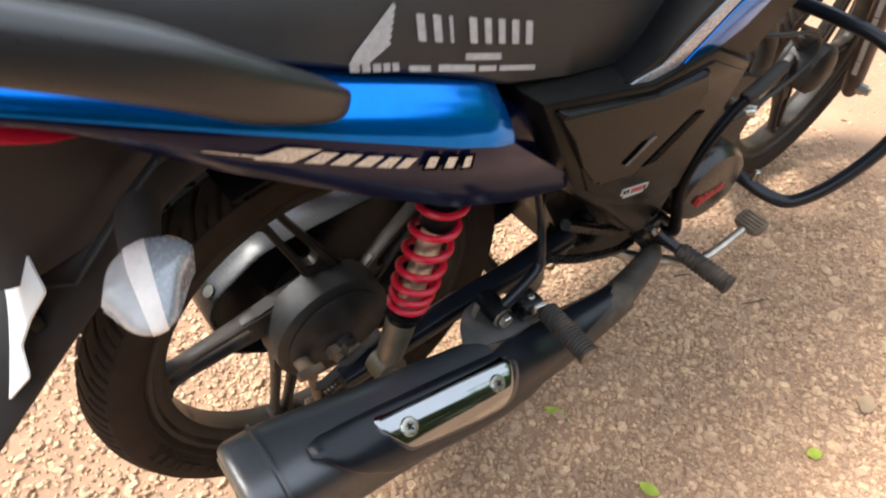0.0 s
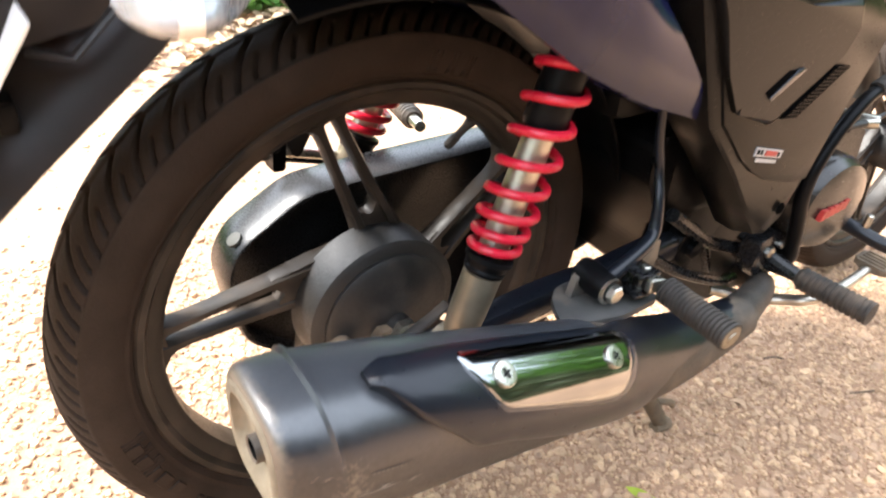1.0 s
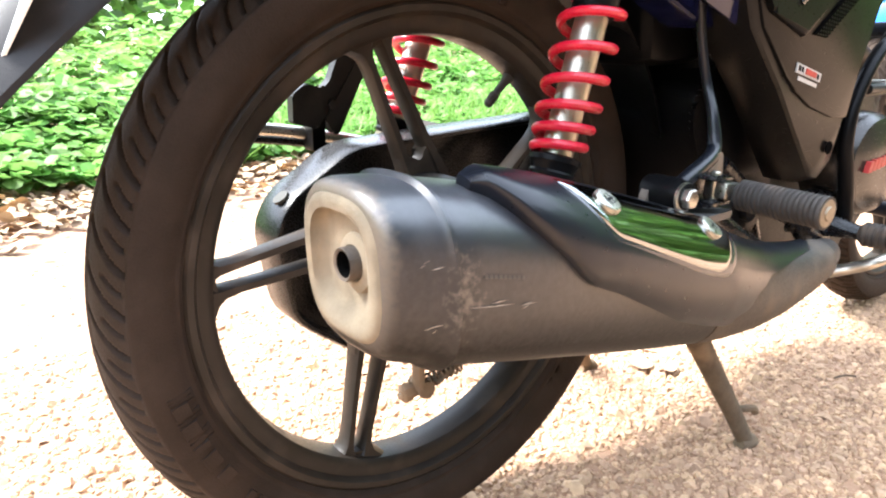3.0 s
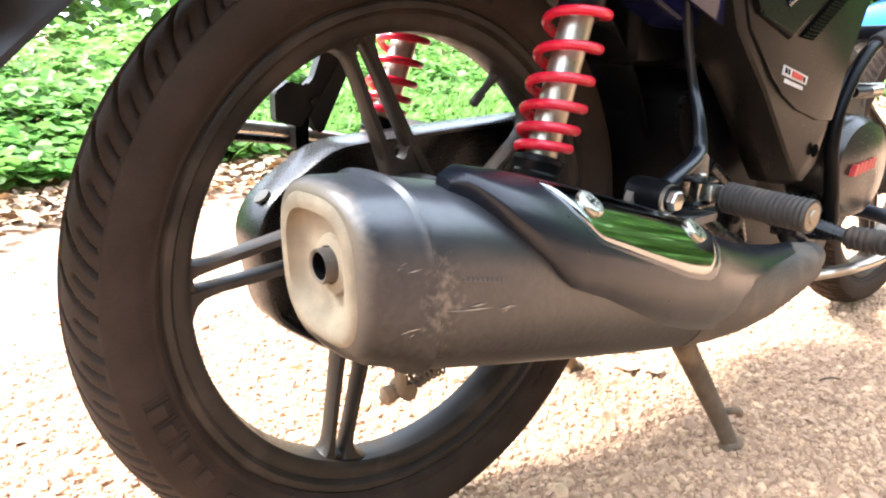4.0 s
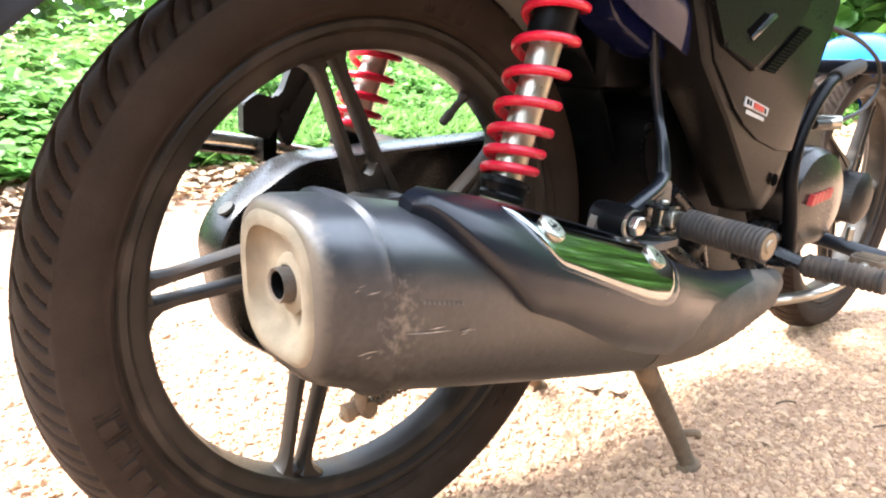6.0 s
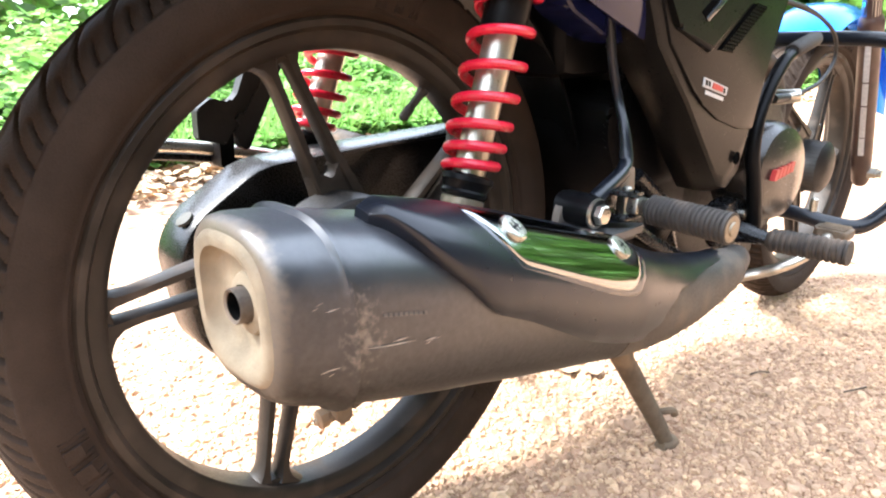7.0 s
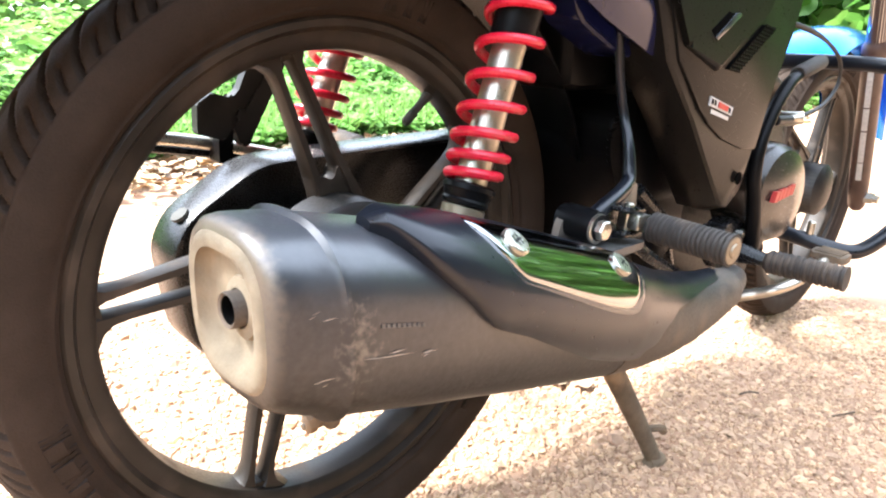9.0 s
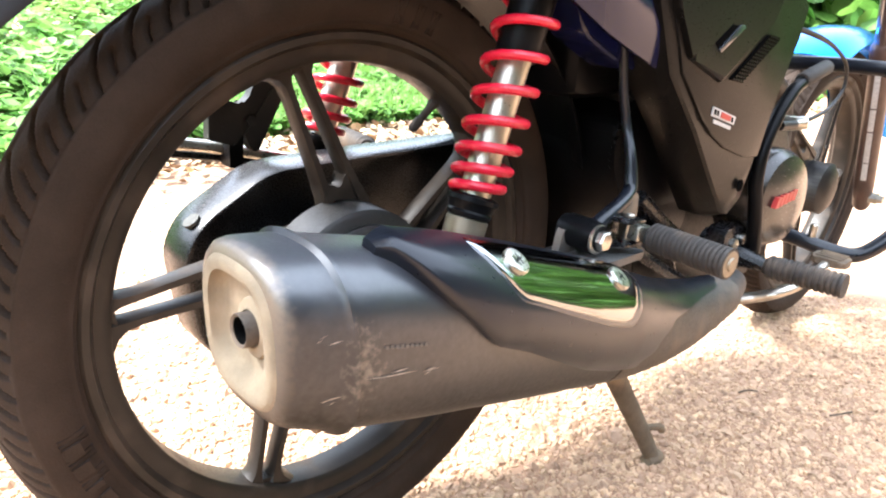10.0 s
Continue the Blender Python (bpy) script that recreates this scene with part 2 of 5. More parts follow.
def sheen_on_top(m, col, start, full, most):
    """Paler colour on what faces up, painted for the sky's sheen."""
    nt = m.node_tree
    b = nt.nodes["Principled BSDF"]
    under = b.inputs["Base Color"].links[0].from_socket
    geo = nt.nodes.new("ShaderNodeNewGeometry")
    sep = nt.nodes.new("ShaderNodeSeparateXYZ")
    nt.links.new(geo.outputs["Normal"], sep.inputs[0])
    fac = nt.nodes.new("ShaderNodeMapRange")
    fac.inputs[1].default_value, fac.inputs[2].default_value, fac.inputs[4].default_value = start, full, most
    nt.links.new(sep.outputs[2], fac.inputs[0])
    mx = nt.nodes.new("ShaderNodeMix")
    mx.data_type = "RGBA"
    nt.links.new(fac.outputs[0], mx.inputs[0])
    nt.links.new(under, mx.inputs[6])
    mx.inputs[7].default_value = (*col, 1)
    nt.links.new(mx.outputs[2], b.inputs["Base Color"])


# glancing sky reflection along the chain case's top, put into its colour
sheen_on_top(M_CASE, (0.065, 0.065, 0.068), 0.60, 0.97, 0.60)
M_TWIG = mat("twig_bark", (0.09, 0.06, 0.04), 0.9, 0, 90, 0.3, 0.3, 500)
for m_leaf in (M_LEAF, M_GRASS, M_BUSH, M_VERGE, M_FRESH):
    nt = m_leaf.node_tree
    b = nt.nodes["Principled BSDF"]
    tr = nt.nodes.new("ShaderNodeBsdfTranslucent")
    mx = nt.nodes.new("ShaderNodeMixShader")
    mx.inputs[0].default_value = 0.45
    nt.links.new(b.inputs["Base Color"].links[0].from_socket, tr.inputs["Color"])
    nt.links.new(b.outputs[0], mx.inputs[1])
    nt.links.new(tr.outputs[0], mx.inputs[2])
    nt.links.new(mx.outputs[0], nt.nodes["Material Output"].inputs["Surface"])


# ---- mesh helpers ----
MID = 0.0314  # middle plane of the machine
AXLE = 0.3155  # the rear axle's height on the centre stand
LAY = ((0.0034, 1.0542, 0.0433, -0.0746, 0.0818, 0.165, -0.0346, 0.0812, 0.0955),
       (-0.1284, -0.0156, 1.0476, -0.0036, -0.0024, 0.0873, 0.0189, -0.052, 0.0408),
       (0.4126, 0.0508, -0.0253, 1.0457, 0.0054, 0.0197, 0.0774, 0.1378, -0.0876))


def adjust(p):
    """From the drawing's measures of the body to a size and stance over the stand that fit the camera's view: right
    side drawn, left side mirrored.
    """
    x, y, z = p
    left = y > 0.025
    y = 0.05 - y if left else y
    yo = min(y, -0.1)
    q, h = yo + 0.15, z - 0.4
    row = (1, x, q, h, x * x, x * q, x * h, q * h, h * h)
    X, Y, Z = (sum(a * b for a, b in zip(k, row)) for k in LAY)
    if y > -0.1:
        Y += (MID - Y) * (y + 0.1) / 0.125
    return Vector((X, 2 * MID - Y if left else Y, Z))


def part(name, bm, material, parent=None, label="", sharp=0.6, drawn=True):
    """One mesh object; drawn: given in the drawing's measures of the body, and warped to fit the camera's view."""
    me = bpy.data.meshes.new(name)
    top = parent
    while top and top.parent:
        top = top.parent
    if drawn and top and top.name == "motorcycle":
        for v in bm.verts:
            v.co = adjust(v.co)
    bmesh.ops.recalc_face_normals(bm, faces=bm.faces)
    for f in bm.faces:
        f.smooth = True
    for e in bm.edges:
        if len(e.link_faces) == 2 and e.calc_face_angle() > sharp:
            e.smooth = False
    bm.to_mesh(me)
    bm.free()
    me.materials.append(material)
    ob = new(name, me)
    ob.parent = parent
    if label:
        tagged(ob, label)
    return ob


def stuff(name, verts, faces, material, label="", category="", smooth=False):
    me = bpy.data.meshes.new(name)
    me.from_pydata(verts, [], faces)
    if smooth:
        me.polygons.foreach_set("use_smooth", [True] * len(me.polygons))
    me.materials.append(material)
    ob = new(name, me)
    return tagged(ob, label, category, kind="stuff") if label else ob


def rings(bm, loops, cap=True, closed=False):
    """Skin over closed loops of equal length."""
    vs = [[bm.verts.new(p) for p in lp] for lp in loops]
    n = len(vs[0])
    pairs = list(zip(vs, vs[1:])) + ([(vs[-1], vs[0])] if closed else [])
    for a, b in pairs:
        for i in range(n):
            bm.faces.new((a[i], a[(i + 1) % n], b[(i + 1) % n], b[i]))
    if cap and not closed:
        bm.faces.new(vs[0])
        bm.faces.new(vs[-1])
    return bm


def spline(pts, n=8, closed=False):
    """Catmull-Rom through the points."""
    P = [Vector(p) for p in pts]
    out = []
    k = len(P)
    for i in range(k if closed else k - 1):
        a, b, c, d = (P[(i + j) % k] if closed else P[min(max(i + j, 0), k - 1)] for j in (-1, 0, 1, 2))
        for s in range(n):
            t = s / n
            out.append(0.5 * ((2 * b) + (c - a) * t + (2 * a - 5 * b + 4 * c - d) * t * t + (3 * b - a - 3 * c + d) * t ** 3))
    if not closed:
        out.append(P[-1])
    return out


def interp(x, xs, ys):
    return float(np.interp(x, xs, ys))


def tube(bm, pts, r, seg=12, n=8, flat=1.0, smooth=True, sq=1.0):
    """A round bar along a smooth line; r may be a list, one radius a point."""
    line = spline(pts, n) if smooth else [Vector(p) for p in pts]
    rs = r if isinstance(r, (list, tuple)) else [r] * len(pts)
    rad = [interp(i / (len(line) - 1), np.linspace(0, 1, len(rs)), rs) for i in range(len(line))]
    up = Vector((0, 0, 1))
    loops = []
    side = None
    for i, p in enumerate(line):
        d = (line[min(i + 1, len(line) - 1)] - line[max(i - 1, 0)]).normalized()
        if side is None:
            side = d.cross(up if abs(d.z) < 0.9 else Vector((1, 0, 0))).normalized()
        side = (side - d * side.dot(d)).normalized()
        v = side.cross(d)
        loops.append([p + rad[i] * (math.copysign(abs(math.cos(a)) ** sq, math.cos(a)) * side + flat * math.copysign(abs(math.sin(a)) ** sq, math.sin(a)) * v) for a in np.linspace(0, 2 * math.pi, seg, endpoint=False)])
    return rings(bm, loops)


def axes(d):
    d = Vector(d).normalized()
    u = d.cross(Vector((0, 0, 1)) if abs(d.z) < 0.9 else Vector((1, 0, 0))).normalized()
    return d, u, u.cross(d)


def lathe(bm, origin, axis, prof, seg=32, cap=True, closed=False):
    """Revolve (radius, height) pairs round an axis."""
    d, u, v = axes(axis)
    o = Vector(origin)
    loops = [[o + d * h + r * (math.cos(a) * u + math.sin(a) * v) for a in np.linspace(0, 2 * math.pi, seg, endpoint=False)] for r, h in prof]
    return rings(bm, loops, cap, closed)


def prism(bm, outline, a, b, to3=lambda u, v, w: (u, w, v), bevel=0.0, seg=2):
    """An outline (u, v) drawn out from depth a to b, its edges rounded."""
    start = len(bm.verts)
    lo = [bm.verts.new(to3(u, v, a)) for u, v in outline]
    hi = [bm.verts.new(to3(u, v, b)) for u, v in outline]
    n = len(outline)
    fs = [bm.faces.new(lo), bm.faces.new(hi)]
    for i in range(n):
        fs.append(bm.faces.new((lo[i], lo[(i + 1) % n], hi[(i + 1) % n], hi[i])))
    if bevel:
        es = list({e for f in fs for e in f.edges})
        bmesh.ops.bevel(bm, geom=es, offset=bevel, segments=seg, affect="EDGES", profile=0.5)
    return bm


def box(bm, c, size, rot=(0, 0, 0), bevel=0.0):
    made = bmesh.ops.create_cube(bm, size=1.0)["verts"]
    es = list({e for v in made for e in v.link_edges})
    bmesh.ops.transform(bm, matrix=Matrix.LocRotScale(c, Euler([radians(q) for q in rot]), size), verts=made)
    if bevel:
        bmesh.ops.bevel(bm, geom=es, offset=bevel, segments=2, affect="EDGES", profile=0.5)
    return bm


def rounded(outline, r, n=4):
    """Round a polygon's corners."""
    P = [Vector((*p, 0)) for p in outline]
    out = []
    for i, p in enumerate(P):
        a, c = P[i - 1], P[(i + 1) % len(P)]
        da, dc = a - p, c - p
        k = min(r, 0.45 * da.length, 0.45 * dc.length)
        s, e = p + da.normalized() * k, p + dc.normalized() * k
        for j in range(n + 1):
            t = j / n
            q = s * (1 - t) ** 2 + p * 2 * t * (1 - t) + e * t * t
            out.append((q.x, q.y))
    return out


B = bmesh.new

# ---- the motorcycle ----
bike = new("motorcycle")
tagged(bike, "blue and black motorcycle with red springs on its centre stand", "motorcycle")
YC = 0.025  # middle plane of the machine
SWEEP = 0.041  # the spokes pass the hub's axis at this distance


def wheel(name, cx, cz, R, spin, label, lite=False):
    """A cast wheel: rim with five split spokes, hub, tyre with cut tread."""
    k = R / 0.300
    c = Vector((cx, MID, cz))
    prof = [(0.243, -0.0275), (0.2395, -0.030), (0.234, -0.0295), (0.2315, -0.026), (0.230, -0.023), (0.2255, -0.0225), (0.2215, -0.0215), (0.2170, -0.0195),
            (0.2145, -0.0165), (0.2130, -0.006), (0.2130, 0.006), (0.2145, 0.0165), (0.2170, 0.0195), (0.2215, 0.0215), (0.2255, 0.0225), (0.230, 0.023),
            (0.234, 0.0295), (0.2395, 0.030), (0.243, 0.0275), (0.237, 0.02), (0.229, 0.006), (0.229, -0.006), (0.237, -0.02)]
    rim = part(name, lathe(B(), c, (0, 1, 0), [(r * k, h) for r, h in prof], 144, closed=True), M_RIM, bike, label, sharp=0.5, drawn=False)

    # tyre, with slanted grooves cut from crown to shoulder
    N, per = (1680, 56) if not lite else (560, 56)
    half = [(0.2385, 0.0245), (0.2405, 0.0275), (0.2425, 0.0315), (0.2446, 0.0332), (0.2450, 0.0344), (0.2460, 0.0350), (0.2465, 0.0345), (0.250, 0.0375), (0.2584, 0.0415), (0.2668, 0.0430), (0.2766, 0.0425), (0.2827, 0.0412), (0.2851, 0.0405)]
    tread = [(0.3028 - 0.0176 * s ** 2.2, 0.0405 * s ** 0.92) for s in np.linspace(0.97, 0, 22)]
    sec = [(r, -h, 0.0) for r, h in half] + [(r, -h, s) for (r, h), s in zip(tread, np.linspace(0.97, 0, 22))]
    sec += [(r, -h, s) for r, h, s in reversed(sec[:-1])]
    sec += [(0.232, 0.018, 0), (0.232, -0.018, 0)]
    sec = np.array(sec)
    th = np.linspace(0, 2 * math.pi, N, endpoint=False)
    ph = th[:, None] * per / (2 * math.pi) + 1.2 * (1 - (1 - sec[None, :, 2]) ** 1.25)
    f1 = np.abs(ph % 1 - 0.5)
    f2 = np.abs((ph + 0.5) % 1 - 0.5)
    s = sec[None, :, 2]
    long = np.clip((0.085 - f1) / 0.022, 0, 1) * ((s > 0.08) & (s < 0.93))
    short = np.clip((0.060 - f2) / 0.022, 0, 1) * ((s > 0.55) & (s < 0.88))
    cut = np.maximum(long, short)
    r = sec[None, :, 0] + 0.0015 * (s == 0) - 0.0095 * cut
    r = (r - 0.2415) * 1.0 + 0.2415 * k
    y = np.broadcast_to(sec[None, :, 1], r.shape)
    x = cx - r * np.cos(th)[:, None]
    z = cz + r * np.sin(th)[:, None]
    V = np.stack([x, y + MID, z], -1).reshape(-1, 3)
    m = sec.shape[0]
    i, j = np.meshgrid(np.arange(N), np.arange(m), indexing="ij")
    F = np.stack([i * m + j, i * m + (j + 1) % m, ((i + 1) % N) * m + (j + 1) % m, ((i + 1) % N) * m + j], -1).reshape(-1, 4)
    ty = stuff("tyre", V.tolist(), F.tolist(), M_TYRE, smooth=True)
    ty.parent = rim
    tagged(ty, "dusty black rubber tyre with slanted tread grooves")
    # raised blank marks on the side wall
    bm = B()
    for a0 in (-0.42, 1.67, 3.77):
        for q, w in ((0, 0.05), (0.085, 0.04), (0.155, 0.04)):
            quad = []
            for aa, rr in ((a0 + q, 0.251), (a0 + q + w, 0.251), (a0 + q + w, 0.272), (a0 + q, 0.272)):
                rr = rr - 0.2415 + 0.2415 * k
                quad.append((rr, aa))
            for hh in range(5):
                b0 = quad[0][1] + w * hh / 5
                pts = []
                for dep in (0.0, 0.0024):
                    for rr, aa in ((quad[0][0], b0), (quad[0][0], b0 + w / 9), (quad[2][0], b0 + w / 9 + 0.01 * (hh % 2)), (quad[2][0], b0 + 0.01 * (hh % 2))):
                        yy = -(0.0372 if rr == quad[0][0] else 0.0422) - dep
                        pts.append(bm.verts.new((cx - rr * math.cos(aa), MID + yy, cz + rr * math.sin(aa))))
                bm.faces.new(pts[4:])
                for e in range(4):
                    bm.faces.new((pts[e], pts[(e + 1) % 4], pts[4 + (e + 1) % 4], pts[4 + e]))
    tagged(part("sidewall_mark", bm, M_TYRE, rim, drawn=False), kind="stuff")

    # spokes
    for q in range(5):
        a = spin + q * 2 * math.pi / 5
        e = Vector((-math.cos(a), 0, math.sin(a)))
        f = Vector((math.sin(a), 0, math.cos(a)))
        bm = B()
        for sgn in (-1, 1):
            loops = []
            for rr, off, w, d in ((0.050, 0.0170, 0.0064, 0.0120), (0.092, 0.0158, 0.0057, 0.0120), (0.12, 0.0142, 0.0052, 0.0105), (0.16, 0.0122, 0.0049, 0.0098), (0.190, 0.0106, 0.0049, 0.0098),
                                   (0.203, 0.0108, 0.0060, 0.0104), (0.2105, 0.0122, 0.0098, 0.0120), (0.2175, 0.0160, 0.0190, 0.014)):
                o = c + e * math.sqrt(rr * rr - SWEEP ** 2) * k + f * (SWEEP * k + off * sgn)
                ring = []
                for uu, vv in ((-1, -0.55), (-0.6, -1), (0.6, -1), (1, -0.55), (1, 0.55), (0.6, 1), (-0.6, 1), (-1, 0.55)):
                    ring.append(o + f * w * uu + Vector((0, d * vv, 0)))
                loops.append(ring)
            rings(bm, loops)
        # web that closes the slot at the rim, and the fairing at the hub with its hollow end
        loops = []
        for rr in (0.2095, 0.2185):
            o = c + e * math.sqrt(rr * rr - SWEEP ** 2) * k + f * SWEEP * k
            loops.append([o + f * 0.012 * uu + Vector((0, 0.011 * vv, 0)) for uu, vv in ((-1, -1), (1, -1), (1, 1), (-1, 1))])
        rings(bm, loops)
        line = [(0.020, -0.030), (0.055, -0.0255), (0.078, -0.0225), (0.102, -0.0205), (0.102, -0.0105), (0.094, -0.0090), (0.0885, -0.0048), (0.087, 0.0), (0.0885, 0.0048), (0.094, 0.0090), (0.102, 0.0105), (0.102, 0.0205), (0.078, 0.0225), (0.055, 0.0255), (0.020, 0.030)]
        prism(bm, line, -0.0092, 0.0092, to3=lambda u, v, w: c + e * u * k + f * (SWEEP * k + v) + Vector((0, w, 0)), bevel=0.003)
        part("spoke", bm, M_RIM, rim, drawn=False)
    if not lite:
        for deg, wide, r0, r1 in ((196, 2.6, 0.258, 0.272), (200.2, 2.6, 0.258, 0.272), (204.4, 1.2, 0.258, 0.272), (208, 3.0, 0.258, 0.272), (212.6, 2.6, 0.258, 0.272), (220, 1.6, 0.262, 0.270), (222.6, 1.6, 0.262, 0.270), (225.2, 1.6, 0.262, 0.270), (229, 1.6, 0.262, 0.270), (231.6, 1.6, 0.262, 0.270)):
            bm = B()
            loops = []
            for h, g in ((0.0415, 0.0), (0.0437, 0.0), (0.0441, 0.0005)):
                ring = []
                for rr, dd in ((r0 + g, -1), (r1 - g, -1), (r1 - g, 1), (r0 + g, 1)):
                    a = radians(deg + dd * wide / 2)
                    ring.append(c + Vector((math.cos(a) * rr, -h, math.sin(a) * rr)))
                loops.append(ring)
            part("sidewall_bar", rings(bm, loops), M_TYRE, rim, "raised moulded bar", drawn=False)
    part("hub", lathe(B(), c, (0, 1, 0), [(min(q, 0.056) if lite else q, h) for q, h in ((0.018, -0.056), (0.03, -0.055), (0.080, -0.050), (0.085, -0.046), (0.086, -0.005), (0.062, 0.015), (0.045, 0.024), (0.038, 0.05), (0.018, 0.056))], 64), M_HUB, rim, "dusty dark cast hub", drawn=False)
    bm = B()
    va = 2.18
    e = Vector((-math.cos(va), 0, math.sin(va)))
    lathe(bm, c + e * 0.217 * k + Vector((0, 0.004, 0)), -e + Vector((0, 0.25, 0)), [(0.0062, 0), (0.0062, 0.006), (0.0045, 0.012), (0.0042, 0.026), (0.0052, 0.027), (0.0052, 0.040), (0.003, 0.043)], 10)
    part("valve_stem", bm, M_RUBBER, rim, "black rubber valve stem", drawn=False)
    return rim


rear = wheel("rear_wheel", 0.0, AXLE, 0.300, -0.138, "dusty dark cast rear wheel with split spokes")

# rear brake on the right of the hub
brake = part("rear_brake_panel", lathe(B(), (0, MID, AXLE), (0, -1, 0), [(0.072, 0.046), (0.072, 0.054), (0.067, 0.058), (0.040, 0.063), (0.024, 0.068), (0.014, 0.070), (0.012, 0.085)], 56), M_HUB, bike, "dark grey brake drum panel", drawn=False)
bm = B()
lathe(bm, (0, MID, AXLE), (0, -1, 0), [(0.015, 0.08), (0.015, 0.09), (0.009, 0.09), (0.009, 0.105), (0.006, 0.107)], 6)
part("axle_nut", bm, M_STEEL, brake, "zinc-plated axle nut", drawn=False)
bm = B()
tube(bm, [(-0.068, -0.072, 0.302), (-0.067, -0.068, 0.27), (-0.063, -0.058, 0.213)], [0.010, 0.0085, 0.0085], 10, flat=0.6)
lathe(bm, (-0.068, -0.040, 0.302), (0, -1, 0), [(0.0105, 0), (0.0105, 0.034), (0.006, 0.036), (0.006, 0.042)], 12)
box(bm, (-0.068, -0.074, 0.308), (0.034, 0.012, 0.012), (0, 10, 0), 0.002)
part("brake_arm", bm, M_STAND, brake, "brown dusty brake arm")
bm = B()
tube(bm, [(-0.082, -0.052, 0.208), (0.0, -0.055, 0.222), (0.2, -0.075, 0.26), (0.36, -0.09, 0.28)], 0.0034, 8)
part("brake_rod", bm, M_STEEL, brake)
bm = B()
pts = []
for i in range(90):
    t = i / 89
    a = t * 2 * math.pi * 8
    o = Vector((-0.055, -0.0525, 0.2125)).lerp(Vector((-0.012, -0.0545, 0.2195)), t)
    pts.append(o + Vector((-0.001, math.cos(a) * 0.0068, math.sin(a) * 0.0068)))
tube(bm, pts, 0.0013, 6, smooth=False)
part("return_spring", bm, M_STAND, brake)
bm = B()
lathe(bm, (-0.066, -0.0525, 0.2105), (-1, 0, -0.1), [(0.008, -0.006), (0.008, 0.004), (0.0095, 0.005), (0.0095, 0.012), (0.006, 0.014)], 8)
lathe(bm, (-0.058, -0.040, 0.211), (0, -1, 0), [(0.0085, 0), (0.0085, 0.026)], 12)
part("adjuster_nut", bm, M_STAND, brake, "dusty brown adjusting nut")
bm = B()
tube(bm, [(-0.046, -0.058, 0.212), (0.0, -0.05, 0.226), (0.048, -0.045, 0.240), (0.16, -0.06, 0.275)], 0.0065, 8, flat=0.5)
lathe(bm, (-0.028, -0.03, 0.305), (0, -1, 0), [(0.0115, 0), (0.0115, 0.040), (0.0075, 0.041), (0.0075, 0.052)], 6)
part("torque_link", bm, M_STAND, brake)

bm = B()
tube(bm, [(0.030, -0.076, 0.357), (0.008, -0.077, 0.345), (-0.052, -0.076, 0.313), (-0.062, -0.072, 0.308)], [0.006, 0.0065, 0.0065, 0.006], 10, flat=0.5)
lathe(bm, (-0.010, -0.062, 0.296), (0, -1, 0), [(0.012, 0), (0.012, 0.018), (0.008, 0.019), (0.008, 0.026), (0.0003, 0.027)], 6)
part("torque_arm", bm, M_RUBBER, brake, "dusty flat torque bar with bolt", drawn=False)

# swing arm
for side in (-1, 1):
    bm = B()
    tube(bm, [(-0.035, MID + side * 0.119, AXLE), (0.06, MID + side * 0.119, AXLE + 0.010), (0.15, MID + side * 0.119, 0.334), (0.26, MID + side * 0.117, 0.334), (0.42, MID + side * 0.105, 0.336)], [0.014, 0.015, 0.016, 0.017, 0.02], 14, sq=0.6)
    part("swing_arm", bm, M_GLOSS, bike, "black painted swing arm", drawn=False)


